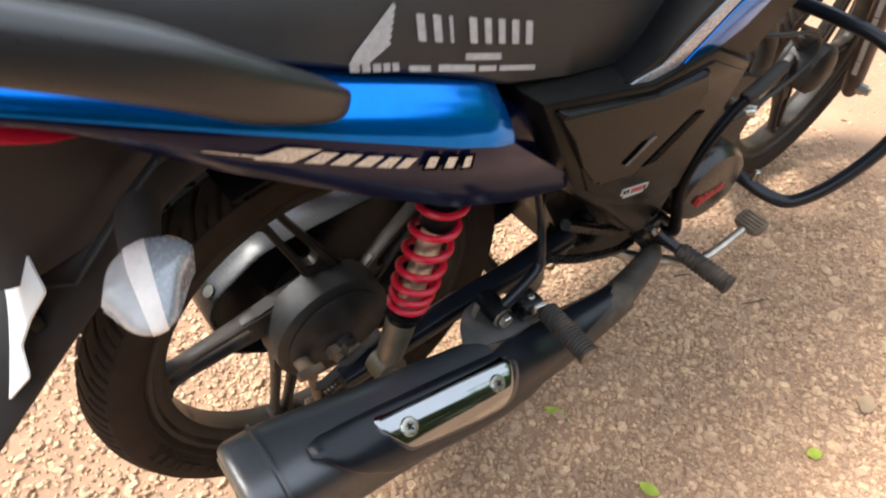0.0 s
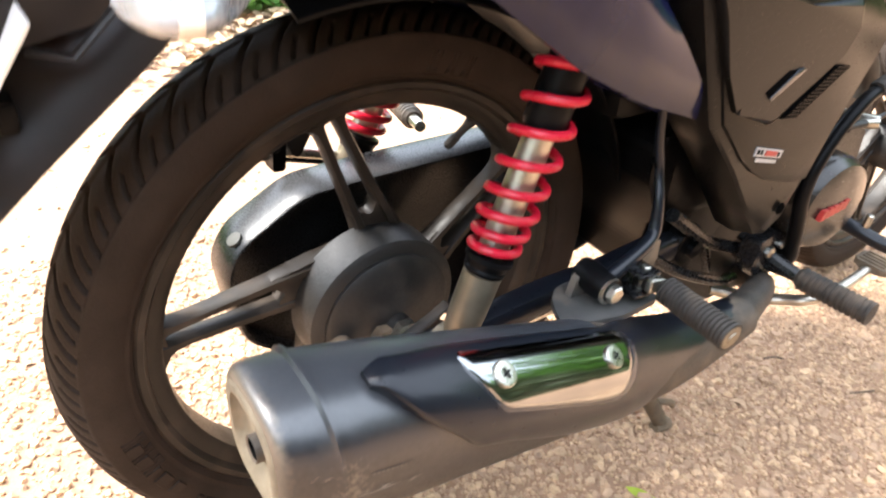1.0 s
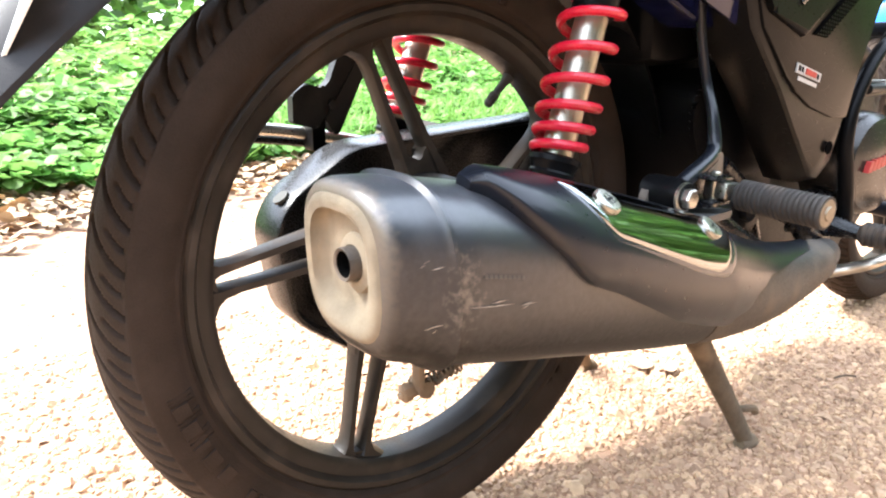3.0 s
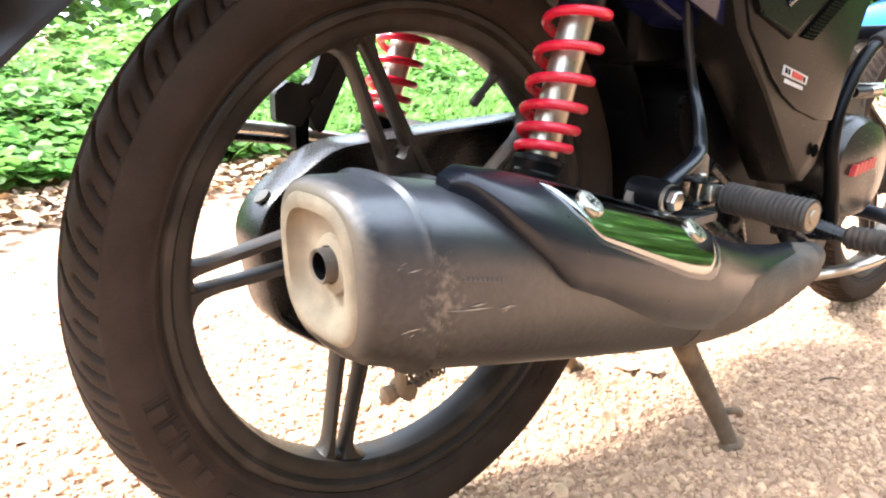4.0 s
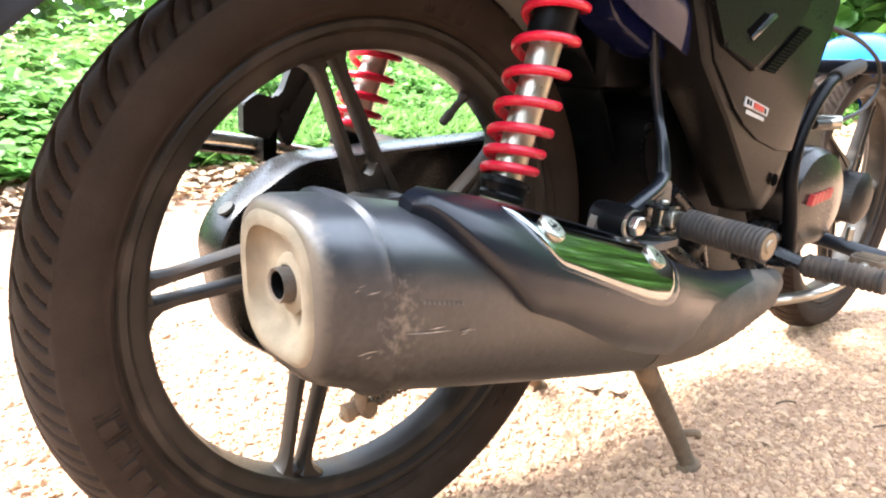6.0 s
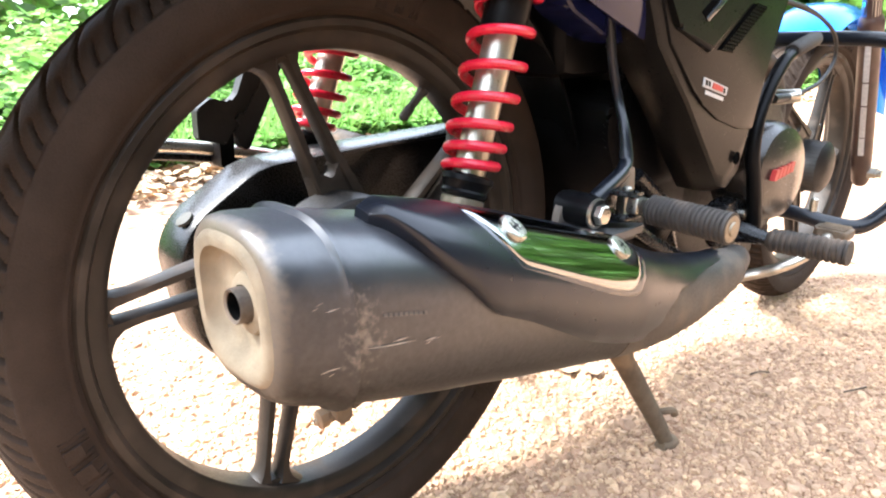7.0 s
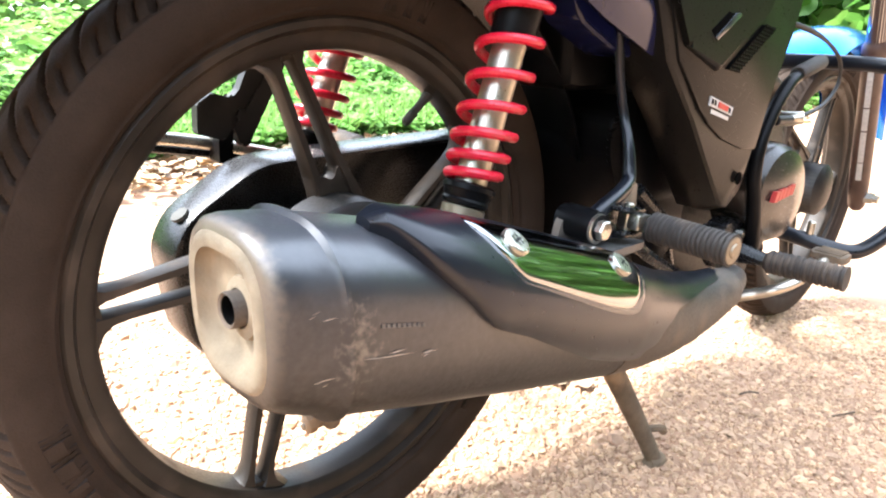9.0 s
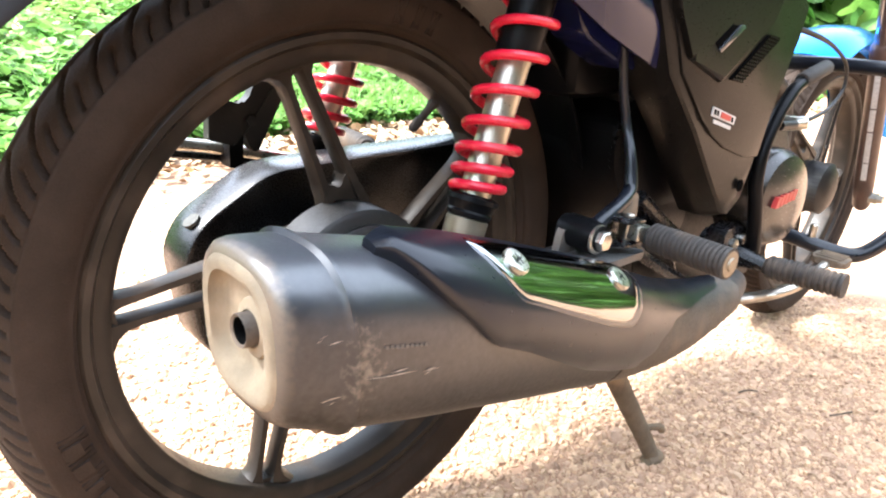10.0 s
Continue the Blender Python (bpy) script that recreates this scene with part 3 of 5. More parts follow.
# shock absorbers
def shock(side):
    if side < 0:
        lo, hi = Vector((0.010, -0.133, 0.340)), Vector((0.130, -0.126, 0.675))
    else:
        lo, hi = Vector((0.0215, 0.1654, 0.3453)), Vector((0.1575, 0.1655, 0.6695))
    d, u, v = axes(hi - lo)
    L = (hi - lo).length
    body = part("shock_absorber", lathe(B(), lo, d, [(0.0135, 0.022), (0.0135, 0.19), (0.0135, L - 0.02)], 28), M_DAMPER, bike, "shock absorber with red coil spring")
    bm = B()
    foot = lo - d * 0.014
    lathe(bm, foot - Vector((0, 0.014, 0)), (0, 1, 0), [(0.010, 0), (0.0205, 0.0), (0.0205, 0.028), (0.010, 0.028)], 24)
    lathe(bm, lo, d, [(0.0125, -0.006), (0.0160, 0.006), (0.0172, 0.030), (0.0178, 0.063), (0.0135, 0.066)], 24)
    part("lower_eye", bm, M_BRONZE, body, "dusty bronze-grey lower eye")
    bm = B()
    lathe(bm, foot - Vector((0, 0.022, 0)), (0, 1, 0), [(0.006, -0.006), (0.0105, -0.005), (0.0105, 0.005), (0.006, 0.006), (0.006, 0.04)], 6)
    part("bolt", bm, M_STEEL, body)
    part("spring_seat", lathe(B(), lo, d, [(0.0165, 0.064), (0.0185, 0.065), (0.0192, 0.068), (0.0182, 0.070), (0.0192, 0.072), (0.0198, 0.075), (0.0215, 0.077), (0.0215, 0.081), (0.016, 0.083)], 28), M_BLACK, body, "black spring seat collar")
    part("dust_tube", lathe(B(), lo, d, [(0.0165, 0.196), (0.0185, 0.20), (0.0185, L - 0.03), (0.014, L - 0.02)], 24), M_BLACK, body, "black upper dust tube")
    # coil: close at the foot, open above
    hs, turns = [0.083], [0.0]
    for pitch in (0.0125, 0.0155, 0.0185, 0.0235, 0.0262, 0.0275, 0.0285, 0.0275, 0.024, 0.017, 0.0125):
        hs.append(hs[-1] + pitch)
        turns.append(turns[-1] + 1)
    n = 24
    loops = []
    total = int(turns[-1] * n)
    for i in range(total + 1):
        t = i / n
        a = 1.2 - 2 * math.pi * t
        rad = math.cos(a) * u + math.sin(a) * v
        R = interp(t, [0, 1.0, 2.6], [0.0195, 0.0210, 0.0236])
        o = lo + d * interp(t, turns, hs) + rad * R
        wr = 0.0041
        loops.append([o + wr * (math.cos(b) * rad + math.sin(b) * d) for b in np.linspace(0, 2 * math.pi, 10, endpoint=False)])
    part("spring", rings(B(), loops), M_RED, body, "glossy red coil spring")
    return body


shock(-1)
shock(1)


# ---- exhaust ----
SX = [-0.206, -0.16, -0.10, -0.03, 0.04, 0.10, 0.15, 0.20, 0.25, 0.30, 0.345]
S_TOP = [0.4475, 0.4410, 0.4280, 0.411, 0.392, 0.374, 0.354, 0.334, 0.318, 0.306, 0.300]
S_BOT = [0.3475, 0.3310, 0.3130, 0.2930, 0.2745, 0.2600, 0.2500, 0.2440, 0.2430, 0.2480, 0.256]
S_HW = [0.0480, 0.0530, 0.0515, 0.0480, 0.0455, 0.0430, 0.0400, 0.0360, 0.0310, 0.0260, 0.022]
S_YC = [-0.2105, -0.2125, -0.2130, -0.2130, -0.2120, -0.2110, -0.2100, -0.2090, -0.2080, -0.2070, -0.206]


def muffler_at(x, a, off=0.0, n=2.7):
    """A point of the silencer's skin: station x, angle a from the outer side (right) upward."""
    top, bot, hw, yc = (interp(x, SX, s) for s in (S_TOP, S_BOT, S_HW, S_YC))
    n = interp(x, [-0.2, -0.14, -0.06, 0.05, 0.3], [3.0, 2.7, 2.25, 2.05, 2.0])
    ca, sa = math.cos(a), math.sin(a)
    hh = (top - bot) / 2
    k = (abs(ca) ** n + abs(sa) ** n) ** (-1 / n)
    flat = interp(x, [-0.08, -0.03, 0.04, 0.10, 0.16, 0.25, 0.32], [0.0, 0.003, 0.007, 0.0095, 0.009, 0.004, 0.0])
    return Vector((x, yc - (hw + off) * k * ca, (top + bot) / 2 + (hh + off) * k * sa - flat * max(0.0, sa) ** 3))


ANG = np.linspace(0, 2 * math.pi, 56, endpoint=False)
bm = B()
xs = list(np.linspace(-0.175, 0.105, 36))
rings(bm, [[muffler_at(x, a) for a in ANG] for x in xs])
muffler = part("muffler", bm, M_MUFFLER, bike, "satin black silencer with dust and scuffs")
part("front_cone", rings(B(), [[muffler_at(x, a, 0.0006) for a in ANG] for x in np.linspace(0.1045, 0.345, 24)]), M_CONE, muffler, "dust-coated front cone")
# rear shell with its rolled edge
bm = B()
rings(bm, [[muffler_at(x, a, o) for a in ANG] for x, o in ((-0.1685, -0.001), (-0.1692, 0.0034), (-0.1718, 0.0036), (-0.1742, 0.0006), (-0.185, 0.0002), (-0.196, -0.0004), (-0.202, -0.0020), (-0.2055, -0.0052), (-0.2065, -0.009))], cap=False)
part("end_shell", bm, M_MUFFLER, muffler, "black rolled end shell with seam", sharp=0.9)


def cap_ring(scale, x, dy=0.0, dz=0.0, sq=1.0):
    out = []
    for a in ANG:
        p = muffler_at(-0.206, a, -0.009)
        c = Vector((-0.206, S_YC[0], (S_TOP[0] + S_BOT[0]) / 2))
        q = c + (p - c) * scale
        out.append((x, c.y + (q.y - c.y) * sq + dy, q.z + dz))
    return out


bm = B()
rings(bm, [cap_ring(1.0, -0.2064), cap_ring(0.96, -0.2082), cap_ring(0.88, -0.2090), cap_ring(0.80, -0.2082), cap_ring(0.74, -0.2050, 0.003, 0.002, 0.95), cap_ring(0.66, -0.2005, 0.005, 0.003, 0.90),
           cap_ring(0.56, -0.1990, 0.006, 0.003, 0.88), cap_ring(0.25, -0.1990, 0.002, 0.001), cap_ring(0.004, -0.1990)], cap=False)
part("end_cap", bm, M_ENDCAP, muffler, "pressed end cap covered in tan dust", sharp=0.9)
bm = B()
lathe(bm, (-0.196, -0.2165, 0.4005), (-1, 0, 0.05), [(0.0096, 0), (0.0096, 0.0125), (0.0091, 0.0134), (0.0077, 0.0126), (0.0075, -0.03)], 32, cap=False)
part("outlet_pipe", bm, M_RUBBER, muffler, "dark round outlet pipe")
bm = B()
lathe(bm, (-0.1985, -0.2165, 0.4005), (-1, 0, 0.05), [(0.0175, 0), (0.0160, 0.0030), (0.0106, 0.0044)], 32, cap=False)
part("outlet_collar", bm, M_ENDCAP, muffler)
bm = B()
lathe(bm, (-0.196, -0.2165, 0.4005), (-1, 0, 0.05), [(0.0074, 0.0122), (0.0070, 0.0112), (0.0070, 0.0020), (0.0001, 0.0018)], 32, cap=False)
part("outlet_baffle", bm, M_MATT_BLACK, muffler)


def skin_patch(bm, grid_fn, nu, nv, thick):
    """A curved plate: grid_fn(u, v, offset) gives a point; closed with rim and back."""
    V = [[[bm.verts.new(grid_fn(i / nu, j / nv, o)) for j in range(nv + 1)] for i in range(nu + 1)] for o in (0.0, -thick)]
    for s in (0, 1):
        for i in range(nu):
            for j in range(nv):
                bm.faces.new((V[s][i][j], V[s][i + 1][j], V[s][i + 1][j + 1], V[s][i][j + 1]))
    edge = [(i, 0) for i in range(nu)] + [(nu, j) for j in range(nv)] + [(i, nv) for i in range(nu, 0, -1)] + [(0, j) for j in range(nv, 0, -1)]
    for (a, b), (c, d) in zip(edge, edge[1:] + edge[:1]):
        bm.faces.new((V[0][a][b], V[0][c][d], V[1][c][d], V[1][a][b]))
    return bm


LOWX = [-0.137, -0.130, -0.122, -0.112, -0.100, -0.085, -0.075, -0.065, -0.035, 0.0, 0.04, 0.08, 0.13, 0.20]
LOWA = [1.15, 1.05, 0.88, 0.70, 0.54, 0.36, 0.20, 0.10, 0.0, -0.17, -0.37, -0.48, -0.56, -0.60]
FRONT_A = [-0.6, -0.5, -0.3, -0.12, 0.0, 0.2, 0.35, 0.6, 1.4]
FRONT_X = [0.108, 0.112, 0.122, 0.142, 0.150, 0.182, 0.226, 0.305, 0.338]


def shield_grid(u, v, o):
    # ends in front along a slanted, uneven line
    x1 = interp(-0.55 + 1.97 * v, FRONT_A, FRONT_X) + 0.003 * math.sin(v * 47)
    x = -0.137 + u * (x1 + 0.137)
    hi = interp(x, [-0.137, -0.125, -0.06, 0.1, 0.16, 0.34], [1.36, 1.44, 1.48, 1.50, 1.9, 2.4])
    lo = interp(x, LOWX, LOWA)
    a = lo + (hi - lo) * v
    thin = interp(x, [-0.137, -0.112, -0.08, -0.04, 0.20], [0.0085, 0.0080, 0.0060, 0.0042, 0.0024])
    full = interp(x, [-0.137, -0.128, -0.05, 0.10, 0.15, 0.21, 0.34], [0.0100, 0.0125, 0.0120, 0.0110, 0.0066, 0.0036, 0.0022])
    # a flank that rises from its thin lower edge to the border of the bright plate
    brow = interp(x, [-0.137, -0.07, -0.045, 0.02, 0.07, 0.13, 0.34], [1.30, 0.74, 0.50, 0.33, 0.20, 0.20, 0.3])
    k = min(1.0, max(0.0, (a - lo) / max(0.08, brow - lo)))
    nose = min(1.0, u * 26 + 0.35) ** 0.5
    edge = min(1.0, min(v, 1 - v) * 16) ** 0.5
    return muffler_at(x, a, max(0.0012, (thin + (full - thin) * (1 - (1 - k) ** 1.8)) * nose * (0.6 + 0.4 * edge)) + o)


shield = part("heat_shield", skin_patch(B(), shield_grid, 72, 40, 0.009), M_GLOSS, muffler, "black moulded heat shield", sharp=0.7)


REAR = ([0.0, 0.10, 0.25, 0.45, 0.7, 1.0], [-0.040, -0.054, -0.062, -0.069, -0.073, -0.070])
FORE = ([0.0, 0.06, 0.2, 0.4, 0.7, 0.9, 1.0], [0.066, 0.084, 0.096, 0.104, 0.112, 0.110, 0.098])


def chrome_grid(u, v, o, grow=0.0, lift=0.0132):
    """The bright plate: rear end slanted, front end rounded, all edges rolled down."""
    x0, x1 = interp(v, *REAR) - 0.6 * grow, interp(v, *FORE) + 1.2 * grow
    x = x0 + (x1 - x0) * u
    lo = interp(x, [-0.08, -0.060, -0.045, -0.01, 0.05, 0.07, 0.10], [0.85, 0.66, 0.54, 0.44, 0.275, 0.25, 0.27]) - grow * 11
    hi = 1.45 + grow * 5
    a = lo + (hi - lo) * v
    e = min(1.0, min(u, 1 - u) * 26) * min(1.0, v * 13) * min(1.0, (1 - v) * 20)
    return muffler_at(x, a, lift + 0.0010 * math.sin(math.pi * v) - 0.004 * max(0.0, (v - 0.5) / 0.5) ** 1.5 - 0.0036 * (1 - e) ** 2 + o)


part("chrome_bezel", skin_patch(B(), lambda u, v, o: chrome_grid(u, v, o, 0.0075, 0.0118), 48, 28, 0.012), M_LIP, muffler, "dark rim round the chrome plate")
plate = part("chrome_plate", skin_patch(B(), chrome_grid, 64, 36, 0.003), M_CHROME, muffler, "mirror-bright chrome heat shield plate")


def screw_head(p, nrm, r, parent):
    d, u, v = axes(nrm)
    bm = B()
    lathe(bm, p, d, [(r, -0.004), (r, 0.0002), (r * 0.92, 0.0010), (r * 0.60, 0.0014), (r * 0.3, 0.0012), (0.0002, 0.0010)], 28)
    s = part("screw", bm, M_STEEL, parent, "silver cross-head screw")
    bm = B()
    for q in (u, v):
        w = d.cross(q)
        o = Vector(p) + d * 0.0017
        bm.faces.new([bm.verts.new(o + q * a * r * 0.42 + w * b * r * 0.1 + d * 0.0006 * (q is v)) for a, b in ((-1, -1), (1, -1), (1, 1), (-1, 1))])
    part("slot", bm, M_ENGDARK, s)


for x, a, up in ((-0.040, 0.93, 0.0062), (0.079, 0.86, 0.0064)):
    p = muffler_at(x, a, 0.0092 + up)
    q = muffler_at(x, a + 0.05, 0.0092) - muffler_at(x, a - 0.05, 0.0092)
    w = muffler_at(x + 0.01, a, 0.0092) - muffler_at(x - 0.01, a, 0.0092)
    nrm = q.cross(w)
    if nrm.y > 0:
        nrm = -nrm
    screw_head(p, nrm, 0.0100, plate)
# scuffs on the shell
rnd = random.Random(4)
bm = B()
for x, a0, L in ((-0.187, 0.28, 0.010), (-0.147, -0.10, 0.030), (-0.122, -0.13, 0.018), (-0.188, -0.38, 0.010)):
    for q in range(3):
        a2 = a0 + rnd.uniform(-0.04, 0.04)
        h = rnd.uniform(0.003, 0.009)
        x2 = x + rnd.uniform(-0.008, 0.008)
        l2 = L * rnd.uniform(0.3, 1.0)
        bm.faces.new([bm.verts.new(muffler_at(x2 + ux * l2 / 2, a2 + ua * h + 0.02 * ux, 0.0007)) for ux, ua in ((-1, -0.3), (-0.2, -1), (0.5, -0.4), (1, 0.2), (0, 1))])
tagged(part("scuff", bm, M_SCUFF, muffler, "fine rusty scratches"), kind="stuff")

for q in range(9):
    x = -0.152 + 0.0034 * q
    bm = B()
    bm.faces.new([bm.verts.new(muffler_at(x + ux, a, 0.0005)) for ux, a in ((0, 0.16), (0.0022, 0.16), (0.0022, 0.20), (0, 0.20))])
    part("stamped_bar", bm, M_BRACKET, muffler)

# header pipe, from the cylinder down and back
bm = B()
tube(bm, [(0.80, 0.0, 0.53), (0.88, -0.01, 0.52), (0.92, -0.02, 0.45), (0.90, -0.03, 0.33), (0.83, -0.035, 0.225), (0.70, -0.05, 0.205), (0.60, -0.085, 0.225), (0.545, -0.130, 0.262), (0.50, -0.158, 0.281), (0.43, -0.178, 0.289), (0.355, -0.195, 0.298)], [0.016, 0.016, 0.016, 0.016, 0.016, 0.016, 0.016, 0.0165, 0.018, 0.0215, 0.0255], 18)
part("header_pipe", bm, M_CONE, bike, "dusty dark exhaust header pipe", drawn=False)

# ---- foot pegs, stand, pedal ----
def peg(a, b, r, ribs, base, tip, drawn=True):
    a, b = Vector(a), Vector(b)
    d, u, v = axes(b - a)
    L = (b - a).length
    prof = [(r * 0.7, 0)]
    for i in range(ribs):
        h0 = L * 0.04 + L * 0.92 * i / ribs
        w = L * 0.92 / ribs
        prof += [(r * 0.86, h0), (r, h0 + 0.20 * w), (r, h0 + 0.62 * w), (r * 0.86, h0 + 0.86 * w)]
    prof += [(r * 1.02, L * 0.965), (r * 1.0, L), (r * 0.8, L)]
    g = part("foot_peg", lathe(B(), a, d, prof, 28), M_RUBBER, bike, "ribbed grey rubber foot peg", drawn=drawn)
    if tip:
        part("end_washer", lathe(B(), b - d * 0.001, d, [(r * 0.84, 0), (r * 0.84, 0.0016), (r * 0.45, 0.002), (r * 0.4, 0.0035), (0.0003, 0.0038)], 24), M_BRONZE, g, "worn metal peg end", drawn=drawn)
    bm = B()
    for q in range(len(base) - 1):
        tube(bm, [base[q], base[q + 1]], [r * 0.5, r * 0.5], 10, n=2)
    part("peg_stem", bm, M_STEEL if tip else M_FRAME, g, drawn=drawn)
    return g


peg((0.203, -0.190, 0.396), (0.198, -0.271, 0.395), 0.0142, 16, [(0.197, -0.176, 0.398), (0.203, -0.192, 0.396)], True, drawn=False)
peg((0.527, -0.186, 0.308), (0.527, -0.281, 0.312), 0.0155, 12, [(0.515, -0.10, 0.300), (0.527, -0.188, 0.308)], False, drawn=False)
peg((0.186, -0.203 * -1 + 0.05, 0.3765), (0.21, 0.339, 0.372), 0.0152, 11, [(0.178, 0.228, 0.378), (0.187, 0.258, 0.376)], True)

hanger = part("peg_hanger", tube(B(), [(0.148, -0.160, 0.400), (0.165, -0.160, 0.409), (0.200, -0.156, 0.421), (0.219, -0.151, 0.429), (0.2245, -0.147, 0.440), (0.2265, -0.141, 0.462), (0.231, -0.128, 0.49), (0.222, -0.122, 0.53), (0.21, -0.118, 0.60)], [0.0085, 0.0075, 0.0072, 0.0070, 0.0068, 0.0055, 0.0048, 0.0046, 0.0046], 12), M_GLOSS, bike, "black forged peg hanger", drawn=False)
bm = B()
prism(bm, rounded([(0.196, 0.424), (0.222, 0.430), (0.226, 0.404), (0.214, 0.384), (0.200, 0.392)], 0.004), -0.160, -0.152, bevel=0.001)
part("gusset", bm, M_STAND, hanger, "dusty brown gusset plate", drawn=False)
bm = B()
lathe(bm, (0.150, -0.142, 0.396), (0, -1, 0), [(0.010, -0.012), (0.0140, -0.012), (0.0155, -0.006), (0.0155, 0.020), (0.0140, 0.026), (0.012, 0.027), (0.012, 0.030)], 28)
part("rubber_bush", bm, M_BLACK, hanger, "black round mounting bush", drawn=False)
bm = B()
lathe(bm, (0.149, -0.168, 0.395), (0, -1, 0), [(0.0140, 0.0), (0.0140, 0.0026), (0.0122, 0.003)], 24)
lathe(bm, (0.149, -0.168, 0.395), (0, -1, 0), [(0.0096, 0.003), (0.0096, 0.0095), (0.0084, 0.011), (0.0003, 0.0112)], 6)
part("hanger_bolt", bm, M_STEEL, hanger, "zinc-plated hexagon bolt", drawn=False)
bm = B()
prism(bm, rounded([(0.088, -0.174), (0.108, -0.138), (0.128, -0.120), (0.158, -0.116), (0.176, -0.130), (0.214, -0.176), (0.208, -0.186), (0.150, -0.190)], 0.010), 0.366, 0.373, to3=lambda u, v, w: (u, v, w + 0.10 * (-0.12 - v)), bevel=0.002)
prism(bm, rounded([(0.128, 0.366), (0.132, 0.396), (0.146, 0.410), (0.162, 0.402), (0.172, 0.366)], 0.006), -0.142, -0.134, bevel=0.001)
part("silencer_bracket", bm, M_BRACKET, hanger, "grey steel silencer bracket", drawn=False)
bm = B()
for zc in (0.4105, 0.3885):
    box(bm, (0.186, -0.170, zc), (0.030, 0.030, 0.0045), (0, 4, 0), 0.0015)
box(bm, (0.178, -0.158, 0.3995), (0.034, 0.006, 0.026), (0, 0, 0), 0.0015)
part("peg_clevis", bm, M_FRAME, hanger, drawn=False)
bm = B()
box(bm, (0.195, -0.178, 0.3995), (0.019, 0.024, 0.0150), (0, 4, -8), 0.002)
lathe(bm, (0.189, -0.174, 0.384), (0, 0, 1), [(0.0045, 0), (0.0045, 0.031), (0.0032, 0.032)], 10)
part("peg_tongue", bm, M_STEEL, hanger, "bare bright metal tongue", drawn=False)

pedal = part("brake_pedal", tube(B(), [(0.500, -0.095, 0.238), (0.530, -0.135, 0.240), (0.552, -0.170, 0.252), (0.560, -0.195, 0.265), (0.585, -0.209, 0.275), (0.625, -0.212, 0.282), (0.660, -0.212, 0.287), (0.680, -0.212, 0.292)], [0.0100, 0.0100, 0.0095, 0.0090, 0.0085, 0.0080, 0.0075, 0.0075], 14, flat=0.8), M_DAMPER, bike, "dull plated rear brake pedal", drawn=False)
bm = B()
prism(bm, rounded([(0.676, -0.238), (0.722, -0.236), (0.722, -0.188), (0.676, -0.190)], 0.012), 0.290, 0.301, to3=lambda u, v, w: (u, v, w), bevel=0.003)
for k in range(4):
    box(bm, (0.684 + k * 0.010, -0.213, 0.302), (0.004, 0.036, 0.003), (0, 0, 0), 0.0008)
part("pedal_pad", bm, M_STAND, pedal, "worn dusty metal pedal pad", drawn=False)

stand = part("centre_stand", tube(B(), [(0.262, -0.118, 0.205), (0.268, 0.025, 0.212), (0.262, 0.168, 0.205)], 0.011, 12), M_STAND, bike, "brown dusty centre stand")
for sg in (-1, 1):
    y = YC + sg * 0.150
    bm = B()
    tube(bm, [(0.258, YC + sg * 0.142, 0.215), (0.30, YC + sg * 0.146, 0.150), (0.362, YC + sg * 0.155, 0.052), (0.388, YC + sg * 0.160, 0.006)], [0.0125, 0.0108, 0.0092, 0.0088], 12, flat=1.3)
    leg = part("stand_leg", bm, M_STAND, stand, "dust-covered stand leg")
    bm = B()
    lathe(bm, (0.395, YC + sg * 0.160, 0.001), (0.94, 0, -0.2), [(0.008, -0.022), (0.0110, -0.014), (0.0110, 0.008), (0.008, 0.012)], 14)
    part("stand_foot", bm, M_STAND, leg)
    bm = B()
    tube(bm, [(0.366, y, 0.055), (0.384, YC + sg * 0.166, 0.058), (0.390, YC + sg * 0.167, 0.050)], 0.0048, 8)
    part("tang", bm, M_STAND, leg)

# ---- chain case and left side ----
case_line = rounded([(-0.1370, 0.3463), (-0.1210, 0.3783), (-0.0530, 0.4228), (-0.0080, 0.4268), (0.0670, 0.4323), (0.2370, 0.4423), (0.4670, 0.4523), (0.5570, 0.3943), (0.5270, 0.3043), (0.4070, 0.2393), (0.0670, 0.1863), (-0.0510, 0.2043), (-0.1210, 0.2563)], 0.022)
bm = B()
cx0, cz0 = 0.18, 0.325


def inset(line, k):
    return [(cx0 + (u - cx0) * (1 - k * 0.55), cz0 + (v - cz0) * (1 - k * 1.25)) for u, v in line]


loops = [[(u, y, v) for u, v in inset(case_line, k)] for k, y in ((0.16, 0.090), (0.045, 0.090), (0.04, 0.071), (0.032, 0.067), (0.012, 0.067), (0.0, 0.071), (0.0, 0.116), (0.02, 0.123), (0.3, 0.125))]
rings(bm, loops)
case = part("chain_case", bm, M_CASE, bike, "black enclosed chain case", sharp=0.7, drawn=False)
bm = B()
lathe(bm, (-0.1215, 0.083, 0.3800), (-0.60, 0, 0.80), [(0.0082, -0.003), (0.0082, 0.0002), (0.0076, 0.0004), (0.0002, 0.0004)], 24)
part("inspection_plug", bm, M_LEFTPLUG, case, "pale rubber inspection plug", drawn=False)
guard = part("saree_guard", tube(B(), [(-0.1740, 0.1570, 0.4380), (-0.1490, 0.1710, 0.4390), (-0.1100, 0.1730, 0.4335), (-0.0686, 0.1720, 0.4285), (-0.0070, 0.1690, 0.4175), (0.0860, 0.1570, 0.3990)], 0.0066, 12), M_STEEL, bike, "chrome tubular side guard", drawn=False)
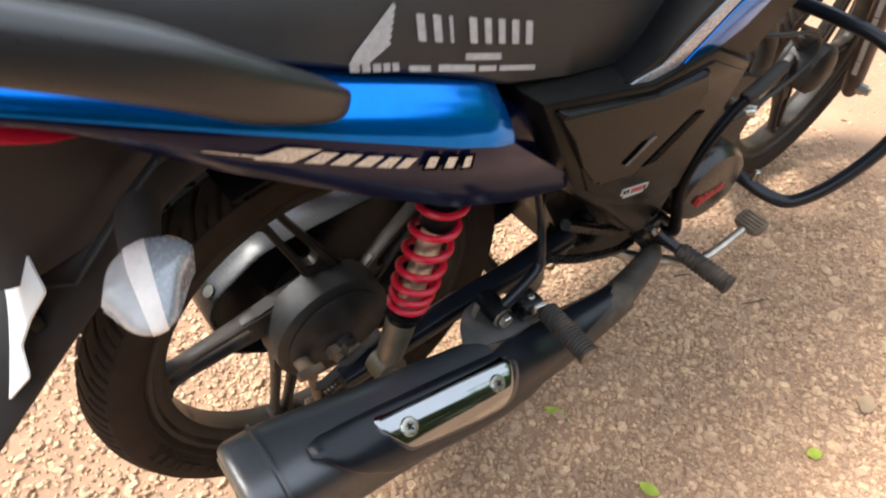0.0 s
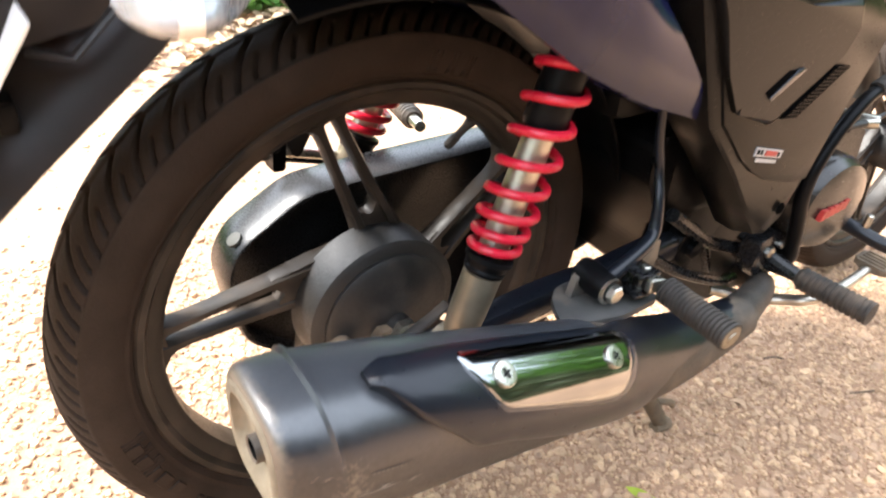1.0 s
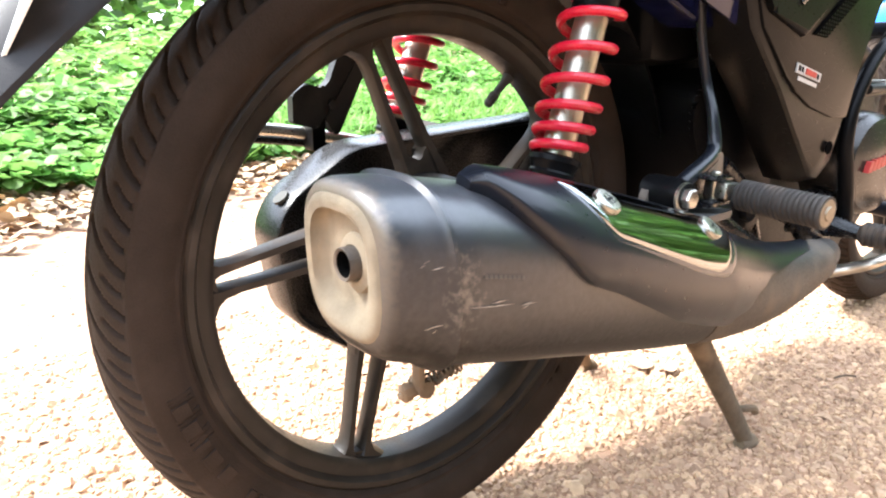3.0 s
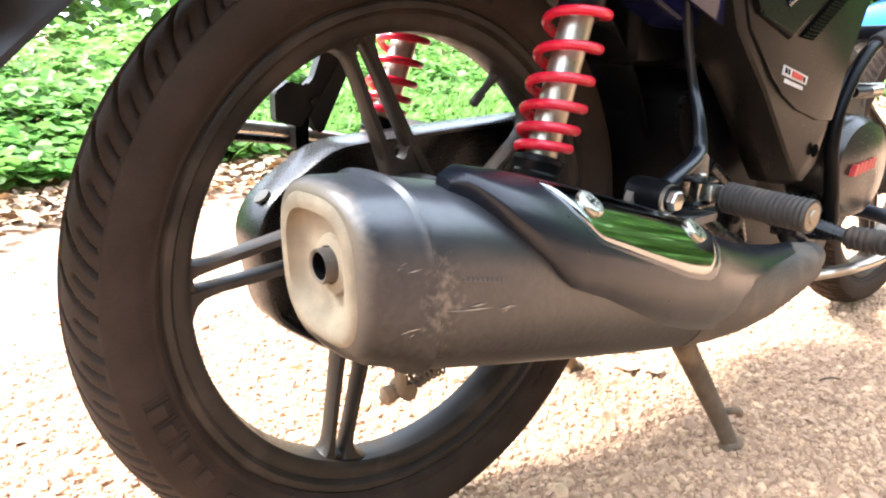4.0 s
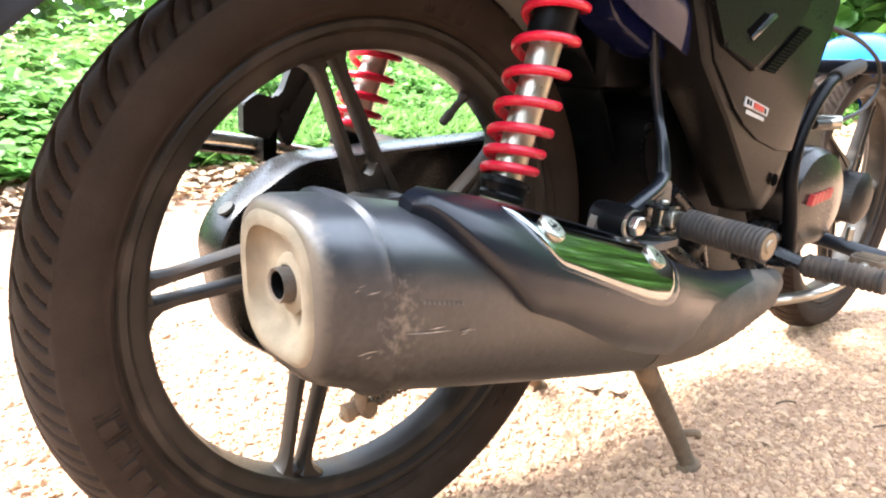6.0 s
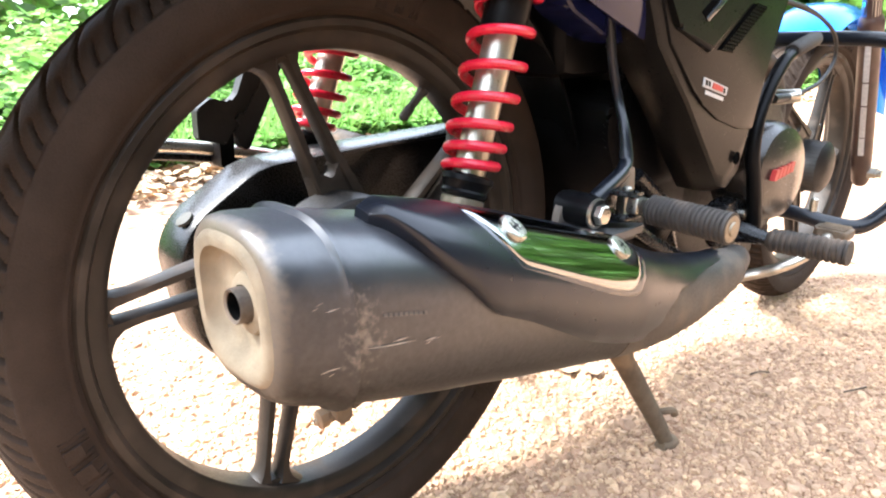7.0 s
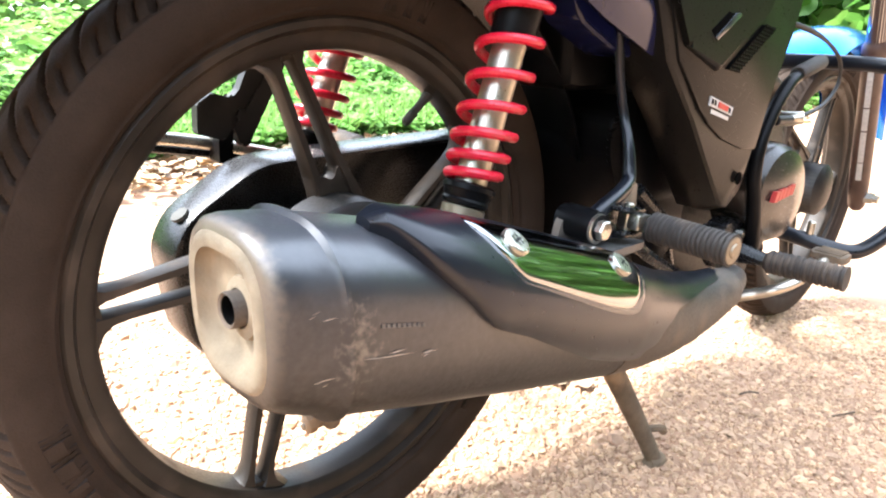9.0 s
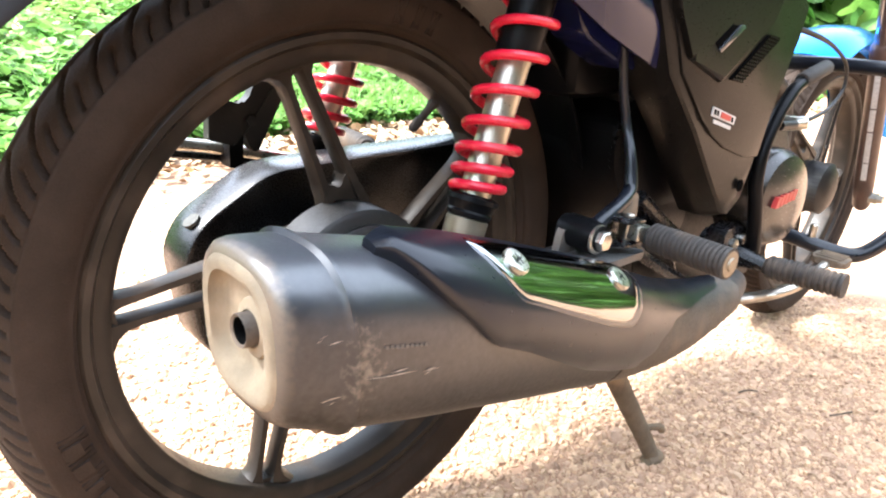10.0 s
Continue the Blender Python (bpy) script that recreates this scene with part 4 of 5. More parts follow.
part("guard_bar", tube(B(), [(-0.1690, 0.1650, 0.4260), (-0.1490, 0.1780, 0.4270), (-0.1100, 0.1800, 0.4225), (-0.0340, 0.1770, 0.4120), (0.0460, 0.1690, 0.3960)], 0.005, 10), M_FRAME, guard, drawn=False)
bm = B()
prism(bm, rounded([(-0.0755, 0.4683), (-0.0753, 0.4393), (-0.0470, 0.4323), (-0.0380, 0.4463), (-0.0300, 0.4273), (-0.0220, 0.4248), (0.0090, 0.4863), (0.0510, 0.5743), (0.0130, 0.5783), (-0.0230, 0.5053), (-0.0320, 0.4823), (-0.0400, 0.4743), (-0.0600, 0.4793)], 0.003), 0.144, 0.156, bevel=0.002)
bracket = part("guard_bracket", bm, M_ENGDARK, bike, "black pressed guard bracket", drawn=False)
bm = B()
prism(bm, rounded([(-0.0510, 0.4463), (-0.0350, 0.4463), (-0.0355, 0.4083), (-0.0505, 0.4083)], 0.003), 0.150, 0.172, bevel=0.002)
part("guard_clip", bm, M_BLACK, bracket, drawn=False)
bm = B()
lathe(bm, (-0.030, 0.144, 0.458), (0, -1, 0), [(0.006, 0), (0.006, 0.004), (0.003, 0.005)], 6)
part("bracket_bolt", bm, M_ENGDARK, bracket, drawn=False)

# ---- tail: cowl, seat, grab rail, mudguard, lamps ----
TU = [0, 0.18, 0.36, 0.52, 0.68, 0.82, 0.93, 1.0]
C_T = [(-0.52, 0.965), (-0.36, 0.895), (-0.22, 0.836), (-0.10, 0.785), (0.0, 0.742), (0.07, 0.712), (0.108, 0.695), (0.126, 0.683)]
C_B = [(-0.52, 0.940), (-0.36, 0.872), (-0.22, 0.812), (-0.11, 0.759), (-0.010, 0.708), (0.062, 0.671), (0.106, 0.650), (0.131, 0.637)]
C_L = [(-0.50, 0.930), (-0.36, 0.862), (-0.22, 0.797), (-0.128, 0.726), (-0.01, 0.640), (0.07, 0.585), (0.15, 0.545), (0.264, 0.503)]
C_Y = [-0.06, -0.10, -0.130, -0.148, -0.158, -0.164, -0.164, -0.158]


def curve2(tab, u):
    return interp(u, TU, [p[0] for p in tab]), interp(u, TU, [p[1] for p in tab])


def cowl(u, v, o=0.0, side=-1):
    """The tail cowl's skin: v from 0 at the top seam, 1 at the colour break, to 2 at the lower edge."""
    xt, zt = curve2(C_T, u)
    xb, zb = curve2(C_B, u)
    xl, zl = curve2(C_L, u)
    yy = interp(u, TU, C_Y)
    if v < 0:
        p = (xt, yy + 0.018 + 0.040 * (-v), zt + 0.004 * (-v))
    elif v <= 1:
        e = 1 - (1 - v) ** 2
        p = (xt + (xb - xt) * v, yy + 0.018 - 0.032 * e, zt + (zb - zt) * v)
    else:
        w = v - 1
        p = (xb + (xl - xb) * w, yy - 0.014 + 0.012 * w ** 1.5 - 0.004 * math.sin(w * math.pi), zb + (zl - zb) * w)
    y = p[1] - o
    return Vector((p[0], y if side < 0 else 2 * YC - y, p[2]))


for side in (-1, 1):
    tail = part("tail_cowl", skin_patch(B(), lambda u, v, o: cowl(u, -1 + 2 * v, o, side), 40, 22, 0.004), M_BLUE, bike, "glossy metallic blue tail cowl", sharp=0.8)
    part("lower_cowl", skin_patch(B(), lambda u, v, o: cowl(u, 1.0 + 1.0 * v, o - 0.001, side), 40, 12, 0.004), M_PURPLE, tail, "dark violet-black lower cowl", sharp=0.8)
    f = (lambda y: y) if side < 0 else (lambda y: 2 * MID - y)
    bm = B()
    loops = []
    for y, k in ((-0.080, 1.0), (-0.112, 1.0), (-0.1180, 0.985), (-0.1200, 0.95)):
        loops.append([Vector((0.24 + (u - 0.24) * k, f(y), 0.60 + (v - 0.60) * k)) for u, v in rounded([(0.10, 0.650), (0.150, 0.570), (0.228, 0.541), (0.322, 0.547), (0.335, 0.60), (0.29, 0.66), (0.16, 0.67)], 0.012)])
    part("cowl_nose", rings(bm, loops), M_PURPLE, tail, "dark navy front corner of the cowl", drawn=False)
    if side < 0:
        cowl_right = tail


def decal(fn, quads, name, material, parent, label=""):
    bm = B()
    for q in quads:
        bm.faces.new([bm.verts.new(fn(u, v)) for u, v in q])
    return part(name, bm, material, parent, label)


def slab(x0, x1, y0, y1, slant=0.0):
    return [(x0, y0), (x1, y0), (x1 + slant, y1), (x0 + slant, y1)]


# emblem on the cowl, drawn as plain slanted bars
def on_cowl(s, h):
    """s along the mark from 0 to 1, h from 0 (foot) to 1 (head)."""
    foot, head = 1.47 - 0.22 * s, 1.14 - 0.10 * s
    return cowl(0.530 + 0.31 * s, foot + h * (head - foot), 0.0024)


def cowl_lift(s, h):
    return on_cowl(s, h) + Vector((0, -0.0008, 0))


for mk in [slab(-0.16, 0.05, 0.26, 0.36, 0.02), slab(0.0, 0.13, 0.12, 0.98, 0.10)] + [slab(0.17 + 0.092 * k, 0.235 + 0.092 * k, 0.16, 0.84 - 0.03 * k, 0.06) for k in range(5)]:
    decal(on_cowl, [mk], "emblem_bar", M_DECAL, cowl_right, "silver slanted bar")
for k in range(3):
    mk = slab(0.68 + 0.115 * k, 0.775 + 0.115 * k, 0.02, 0.98, 0.05)
    decal(on_cowl, [mk], "emblem_field", M_MATT_BLACK, cowl_right, "black slanted bar with a silver core")
    decal(cowl_lift, [slab(0.70 + 0.115 * k, 0.755 + 0.115 * k, 0.2, 0.82, 0.032)], "emblem_bar", M_DECAL, cowl_right, "silver slanted bar")

# seat
SEAT = [  # x, half width at base, base z, half width at top, top z
    (-0.40, 0.075, 0.915, 0.06, 0.955), (-0.34, 0.115, 0.885, 0.10, 0.945), (-0.22, 0.140, 0.842, 0.125, 0.905), (-0.10, 0.158, 0.792, 0.138, 0.862), (0.0, 0.166, 0.748, 0.142, 0.838), (0.09, 0.170, 0.706, 0.142, 0.820),
    (0.14, 0.170, 0.677, 0.142, 0.812), (0.22, 0.168, 0.650, 0.140, 0.806), (0.31, 0.160, 0.626, 0.130, 0.806), (0.40, 0.145, 0.622, 0.112, 0.815), (0.47, 0.120, 0.64, 0.085, 0.83), (0.50, 0.09, 0.66, 0.06, 0.84)]


def seat_ring(x):
    col = list(zip(*SEAT))
    hb, zb, ht, zt = (interp(x, col[0], c) for c in col[1:])
    pts = [(hb - 0.03, zb - 0.004), (hb - 0.005, zb), (hb, zb + 0.006), (hb - 0.25 * (hb - ht), zb + 0.35 * (zt - zb)), (hb - 0.6 * (hb - ht), zb + 0.7 * (zt - zb)), (ht, zt - 0.016), (ht - 0.010, zt - 0.005), (ht - 0.03, zt), (ht * 0.4, zt + 0.004)]
    return [Vector((x, YC - a, z)) for a, z in pts] + [Vector((x, YC + a, z)) for a, z in reversed(pts)]


bm = B()
rings(bm, [seat_ring(x) for x in np.linspace(-0.40, 0.50, 50)])
seat = part("seat", bm, M_SEAT, bike, "long black vinyl seat with grey printed marks", sharp=0.9)


def on_seat(x, z):
    r = seat_ring(x)
    return Vector((x, interp(z, [p.z for p in r[2:6]], [p.y for p in r[2:6]]) - 0.0012, z))


# printed mark: a plain fan of bars and rows of bars
quads = []
for i in range(6):
    t = i / 5
    quads.append([(-0.020 + 0.006 * t, 0.764 + 0.005 * t), (-0.004 + 0.004 * t, 0.758 + 0.006 * t), (0.018 + 0.008 * t, 0.765 + 0.024 * t), (0.016 + 0.008 * t, 0.769 + 0.024 * t)])
for x0, x1 in ((-0.019, -0.011), (-0.009, -0.002), (0.0, 0.007), (0.009, 0.015), (0.017, 0.023)):
    quads.append([(x0, 0.750 - 0.35 * x0), (x1, 0.750 - 0.35 * x1), (x1, 0.757 - 0.35 * x1), (x0, 0.757 - 0.35 * x0)])


def rowf(x, h):
    return 0.769 - 0.40 * (x - 0.040) + h


x = 0.042
for w in (0.012, 0.012, 0.006, 0.0, 0.013, 0.012, 0.012, 0.013, 0.013):
    if w:
        quads.append([(x + 0.001, rowf(x, -0.010)), (x + w * 0.7, rowf(x + w * 0.7, -0.010)), (x + w * 0.7, rowf(x + w * 0.7, 0.011)), (x + 0.001, rowf(x, 0.011))])
    x += (w or 0.007) + 0.0034
for x0, x1, h0, h1 in ((0.088, 0.128, -0.024, -0.018), (0.032, 0.052, -0.034, -0.029), (0.060, 0.098, -0.034, -0.028), (0.102, 0.122, -0.034, -0.029), (0.126, 0.170, -0.034, -0.029)):
    quads.append([(x0, rowf(x0, h0)), (x1, rowf(x1, h0)), (x1, rowf(x1, h1)), (x0, rowf(x0, h1))])
for q in quads:
    decal(on_seat, [q], "printed_bar", M_PRINT, seat)

# grab rail
for side in (-1, 1):
    f = (lambda y: y) if side < 0 else (lambda y: 2 * YC - y)
    bm = B()
    tube(bm, [(-0.042, f(-0.166), 0.763), (-0.058, f(-0.172), 0.771), (-0.11, f(-0.180), 0.808), (-0.17, f(-0.182), 0.853), (-0.26, f(-0.172), 0.902), (-0.36, f(-0.14), 0.946), (-0.45, f(-0.08), 0.976), (-0.46, f(0.025), 0.979)], [0.009, 0.0165, 0.0230, 0.0250, 0.0240, 0.022, 0.021, 0.021], 28, flat=0.8, sq=0.55)
    part("grab_rail", bm, M_RAIL, bike, "thick black grab rail with grey sheen")

# tank and its side cover
bm = B()
loops = []
for x, hw, zb, zt in ((0.38, 0.06, 0.66, 0.80), (0.42, 0.115, 0.635, 0.86), (0.52, 0.150, 0.628, 0.92), (0.64, 0.165, 0.645, 0.95), (0.76, 0.150, 0.68, 0.94), (0.86, 0.10, 0.73, 0.90), (0.90, 0.05, 0.77, 0.87)):
    loops.append([Vector((x, YC + hw * math.copysign(abs(math.cos(a)) ** 0.7, math.cos(a)), (zb + zt) / 2 + (zt - zb) / 2 * math.copysign(abs(math.sin(a)) ** 0.7, math.sin(a)))) for a in np.linspace(0, 2 * math.pi, 40, endpoint=False)])
tank = part("fuel_tank", rings(B(), loops), M_GLOSS, bike, "black fuel tank with blue and silver stripes", sharp=1.0)


CF = [(0.160, 0.667), (0.32, 0.621), (0.42, 0.623), (0.500, 0.577), (0.491, 0.543), (0.455, 0.47), (0.432, 0.408), (0.416, 0.365), (0.396, 0.352), (0.376, 0.357), (0.334, 0.405), (0.293, 0.453), (0.264, 0.482), (0.236, 0.511)]
CB = [(0.150, 0.672), (0.32, 0.626), (0.43, 0.628), (0.507, 0.58), (0.498, 0.543), (0.463, 0.47), (0.440, 0.405), (0.424, 0.358), (0.396, 0.344), (0.372, 0.350), (0.330, 0.399), (0.289, 0.447), (0.260, 0.477), (0.232, 0.506)]
mid = [(u * 0.8 + a * 0.2, v * 0.8 + b * 0.2) for (u, v), (a, b) in zip(CF, CB)]
small = [(0.38 + (u - 0.38) * 0.965, 0.49 + (v - 0.49) * 0.965) for u, v in CF]
bm = B()
rings(bm, [[(u, y, v) for u, v in line] for line, y in ((CB, -0.125), (CB, -0.150), (mid, -0.166), (CF, -0.172), (small, -0.1745))])
side_cover = part("side_cover", bm, M_COVER, bike, "glossy black plastic side cover")
part("cover_face", prism(B(), [(0.185, 0.652), (0.32, 0.612), (0.415, 0.614), (0.488, 0.572), (0.480, 0.543), (0.446, 0.47), (0.434, 0.414), (0.400, 0.417), (0.352, 0.432), (0.318, 0.450), (0.298, 0.466), (0.250, 0.511)], -0.1775, -0.160, bevel=0.0022), M_COVER, side_cover)
part("upper_panel", prism(B(), rounded([(0.175, 0.655), (0.226, 0.563), (0.253, 0.525), (0.316, 0.501), (0.399, 0.558), (0.418, 0.580), (0.405, 0.610), (0.32, 0.612)], 0.004, 2), -0.184, -0.165, bevel=0.0055, seg=2), M_COVER, side_cover, "raised black upper panel")
# black shape laid on the panel for the shade inside the slot
part("vent_slot", prism(B(), [(0.286, 0.539), (0.314, 0.556), (0.335, 0.554), (0.296, 0.532)], -0.1848, -0.175, bevel=0.0004), M_MATT_BLACK, side_cover)
part("slot_lip", prism(B(), [(0.293, 0.5335), (0.297, 0.5300), (0.338, 0.5535), (0.334, 0.5560), (0.326, 0.5555)], -0.1862, -0.175, bevel=0.0006), M_LIP, side_cover, "bright lip of the slot")
part("grille", prism(B(), [(0.336, 0.503), (0.402, 0.546), (0.430, 0.541), (0.362, 0.499)], -0.1795, -0.165, bevel=0.0006), M_MATT_BLACK, side_cover, "small black mesh grille")
bm = B()
for i in range(15):
    for j in range(5):
        u, v = 0.342 + i * 0.0046 + j * 0.0048, 0.5035 + i * 0.00295 - j * 0.0007
        box(bm, (u, -0.1796, v), (0.0028, 0.002, 0.0022), (0, 30, 0))
tagged(part("grille_mesh", bm, M_BLACK, side_cover), kind="stuff")
part("sticker", prism(B(), [(0.314, 0.478), (0.363, 0.464), (0.361, 0.456), (0.3125, 0.469)], -0.1788, -0.1765), M_PRINT, side_cover, "small red and white sticker")
part("sticker_bars", prism(B(), [(0.331, 0.4715), (0.352, 0.4655), (0.351, 0.4605), (0.330, 0.4660)], -0.1796, -0.1780), M_REDMARK, side_cover)
for u0, w in ((0.316, 0.004), (0.3225, 0.003), (0.354, 0.003)):
    part("sticker_bars", prism(B(), [(u0, 0.4755 - 0.29 * (u0 - 0.316)), (u0 + w, 0.4755 - 0.29 * (u0 + w - 0.316)), (u0 + w, 0.4705 - 0.29 * (u0 + w - 0.316)), (u0, 0.4705 - 0.29 * (u0 - 0.316))], -0.1794, -0.1780), M_MATT_BLACK, side_cover)
part("sticker_bars", prism(B(), [(0.319, 0.4650), (0.357, 0.4545), (0.3565, 0.4510), (0.3185, 0.4612)], -0.1782, -0.1765), M_PRINT, side_cover)
# black disc laid on the face for the shade in the hole
bm = B()
lathe(bm, (0.403, -0.1770, 0.385), (0, -1, 0), [(0.0070, 0), (0.0070, 0.0012), (0.005, 0.0014)], 18)
part("screw_hole", bm, M_MATT_BLACK, side_cover)
part("left_side_cover", prism(B(), rounded([(0.150, 0.672), (0.320, 0.620), (0.42, 0.622), (0.475, 0.56), (0.492, 0.415), (0.425, 0.338), (0.365, 0.330), (0.290, 0.455), (0.262, 0.512)], 0.012), 0.168, 0.208, bevel=0.006), M_BLACK, bike, "black plastic side cover")

# tank stripes
part("knee_panel", prism(B(), rounded([(0.272, 0.632), (0.38, 0.592), (0.50, 0.575), (0.57, 0.63), (0.63, 0.70), (0.50, 0.72), (0.40, 0.69), (0.33, 0.645)], 0.012), -0.165, -0.11, bevel=0.006), M_BLACK, tank, "black knee panel")
part("blue_stripe", prism(B(), [(0.345, 0.605), (0.392, 0.607), (0.47, 0.632), (0.56, 0.69), (0.50, 0.70), (0.43, 0.662)], -0.1675, -0.15, bevel=0.001), M_BLUE, tank, "blue tank stripe")
part("silver_stripe", prism(B(), [(0.280, 0.630), (0.338, 0.606), (0.425, 0.665), (0.49, 0.705), (0.455, 0.705), (0.39, 0.668), (0.335, 0.634)], -0.1675, -0.15, bevel=0.001), M_LENSGREY, tank, "silver tank stripe")

# inner mudguard in front of and over the tyre
def guard_grid(u, v, o):
    a = radians(20 + 90 * u)
    r = 0.333 + o + 0.03 * max(0, u - 0.6)
    w = (v - 0.5) * 2
    r -= 0.016 * abs(w) ** 4
    return Vector((r * math.cos(a), MID + w * 0.072, AXLE + r * math.sin(a)))


part("inner_mudguard", skin_patch(B(), guard_grid, 36, 10, 0.003), M_BLACK, bike, "black plastic inner mudguard", drawn=False)
bm = B()
box(bm, (0.30, YC, 0.56), (0.16, 0.20, 0.17), bevel=0.02)
box(bm, (0.37, YC, 0.46), (0.13, 0.25, 0.24), bevel=0.02)
part("battery_box", bm, M_BLACK, bike, "black battery and air box")

# rear mudguard: a trough that falls away behind the tyre
MG = [(0.06, 0.66), (-0.05, 0.70), (-0.16, 0.678), (-0.228, 0.620), (-0.30, 0.563), (-0.366, 0.507), (-0.45, 0.43)]


def rear_guard(u, v, o):
    line = spline([(a, 0, b) for a, b in MG], 10)
    q = u * (len(line) - 1)
    i = min(int(q), len(line) - 2)
    p = line[i].lerp(line[i + 1], q - i)
    d = (line[i + 1] - line[i]).normalized()
    nrm = Vector((d.z, 0, -d.x)) if d.z * -1 - d.x < 5 else d
    if nrm.z < 0:
        nrm = -nrm
    w = (v - 0.5) * 2
    hw = interp(u, [0, 0.5, 0.75, 1], [0.07, 0.085, 0.098, 0.105])
    return p + nrm * (o + 0.012 - 0.045 * abs(w) ** 3) + Vector((0, YC + w * hw, 0))


def under_tail(u, v, o):
    x = 0.10 - 0.56 * u
    w = (v - 0.5) * 2
    z = interp(x, [-0.46, -0.22, 0.0, 0.1], [0.865, 0.757, 0.655, 0.64]) + 0.05 * abs(w) ** 2.5
    return Vector((x, YC + w * interp(x, [-0.46, -0.3, -0.1], [0.05, 0.085, 0.14]), z + o))


for yy in (-0.040, 0.084):
    part("tail_side", prism(B(), rounded([(-0.02, 0.70), (-0.21, 0.785), (-0.36, 0.835), (-0.42, 0.815), (-0.36, 0.69), (-0.285, 0.605), (-0.20, 0.625), (-0.10, 0.67)], 0.02), yy, yy + 0.006, bevel=0.002), M_TAIL, bike, "black tail side plate")
part("under_tail", skin_patch(B(), under_tail, 20, 10, 0.004), M_TAIL, bike, "black under-tail tray")
mudguard = part("rear_mudguard", skin_patch(B(), rear_guard, 48, 14, 0.004), M_TAIL, bike, "black plastic rear mudguard")
# number plate, blank
d_pl = Vector((-0.038, 0, -0.071)).normalized()
n_pl = Vector((-0.88, 0, 0.47))
plate_o = Vector((-0.262, YC, 0.632))
bm = B()
prism(bm, rounded([(-0.118, -0.004), (-0.099, 0.037), (-0.091, 0.072), (-0.123, 0.082), (-0.085, 0.143), (0.085, 0.143), (0.123, 0.082), (0.091, 0.072), (0.099, 0.037), (0.118, -0.004)], 0.004), 0.0, 0.002, to3=lambda u, v, w: plate_o + Vector((0, u, 0)) + d_pl * v + n_pl * w, bevel=0.0006)
num = part("number_plate", bm, M_WHITE, bike, "blank white number plate")
for u in (-0.05, 0.05):
    p = plate_o + Vector((0, u, 0)) + d_pl * 0.012 + n_pl * 0.002
    part("plate_bolt", lathe(B(), p, n_pl, [(0.005, 0), (0.005, 0.003), (0.002, 0.004)], 10), M_STEEL, num)
bm = B()
box(bm, plate_o + d_pl * 0.06 - n_pl * 0.012, (0.16, 0.012, 0.02), (0, 0, 90), bevel=0.003)
part("plate_bracket", bm, M_BLACK, num)
bm = B()
tube(bm, [(-0.150, -0.058, 0.690), (-0.182, -0.060, 0.664), (-0.240, -0.062, 0.607), (-0.262, -0.052, 0.611)], [0.006, 0.006, 0.006, 0.006], 8, flat=0.4, smooth=False)
part("plate_stay", bm, M_HUB, num, "grey plate stay")

# tail lamp
bm = B()
loops = []
for x, hw, hz in ((-0.202, 0.150, 0.008), (-0.220, 0.152, 0.020), (-0.29, 0.138, 0.028), (-0.38, 0.105, 0.030), (-0.46, 0.07, 0.028), (-0.49, 0.03, 0.012)):
    loops.append([Vector((x, YC + hw * math.cos(a), 0.780 - 0.34 * (x + 0.21) + hz * math.sin(a))) for a in np.linspace(0, 2 * math.pi, 28, endpoint=False)])
part("tail_lamp", rings(B(), loops), M_LAMP_RED, bike, "red tail lamp lens")


# indicators
def indicator(side):
    f = (lambda y: y) if side < 0 else (lambda y: 2 * YC - y)

    def shell(x0, x1, grow=0.0):
        """A slice of the pear-shaped body between two stations along x."""
        loops = []
        for x in np.linspace(x0, x1, 11):
            t = (x + 0.199) / 0.034
            w = max(0.015, 1 - abs(t) ** 2.2) ** 0.5
            ring = []
            for a in np.linspace(0, 2 * math.pi, 32, endpoint=False):
                c, s = math.cos(a), math.sin(a)
                k = 0.036 if c > 0 else 0.034
                taper = 1.0 - 0.42 * max(c, 0.0)
                ring.append(Vector((-0.199 + (x + 0.199) * (1.0 - 0.30 * max(c, 0)) - 0.006 * c, f(-0.160 - (k * w + grow) * c), 0.664 - 0.006 * c + (0.022 * w * taper + grow) * s)))
            loops.append(ring)
        return rings(B(), loops)

    stalk = part("indicator", tube(B(), [(-0.178, f(-0.085), 0.672), (-0.186, f(-0.105), 0.670), (-0.193, f(-0.130), 0.668)], [0.017, 0.0165, 0.0145], 16), M_RUBBER, bike, "black stalked indicator with clear lens")
    part("housing", shell(-0.1945, -0.167), M_LENSGREY, stalk, "smoky grey housing")
    part("reflector_strip", shell(-0.2095, -0.1935, 0.0008), M_AMBER, stalk, "pale reflector strip")
    part("lens", shell(-0.233, -0.2095), M_LENS, stalk, "clear ribbed lens")
    return stalk


indicator(-1)
indicator(1)

# ---- engine ----
engine = part("engine", prism(B(), rounded([(0.37, 0.40), (0.45, 0.43), (0.66, 0.44), (0.74, 0.40), (0.76, 0.30), (0.70, 0.20), (0.55, 0.165), (0.43, 0.172), (0.37, 0.24)], 0.03), -0.085, 0.135, bevel=0.015, seg=3), M_ENGDARK, bike, "dusty black engine block")
loops = []
for k, y in ((1.0, -0.10), (1.0, -0.142), (0.97, -0.152), (0.88, -0.162), (0.62, -0.169), (0.3, -0.172), (0.05, -0.173)):
    loops.append([Vector((0.606 + 0.088 * k * math.cos(a) - 0.012 * math.sin(a), y, 0.382 + 0.070 * k * math.sin(a))) for a in np.linspace(0, 2 * math.pi, 56, endpoint=False)])
cover = part("clutch_cover", rings(B(), loops), M_ENGINE, engine, "glossy dark bronze crankcase cover with dust", drawn=False)
bm = B()
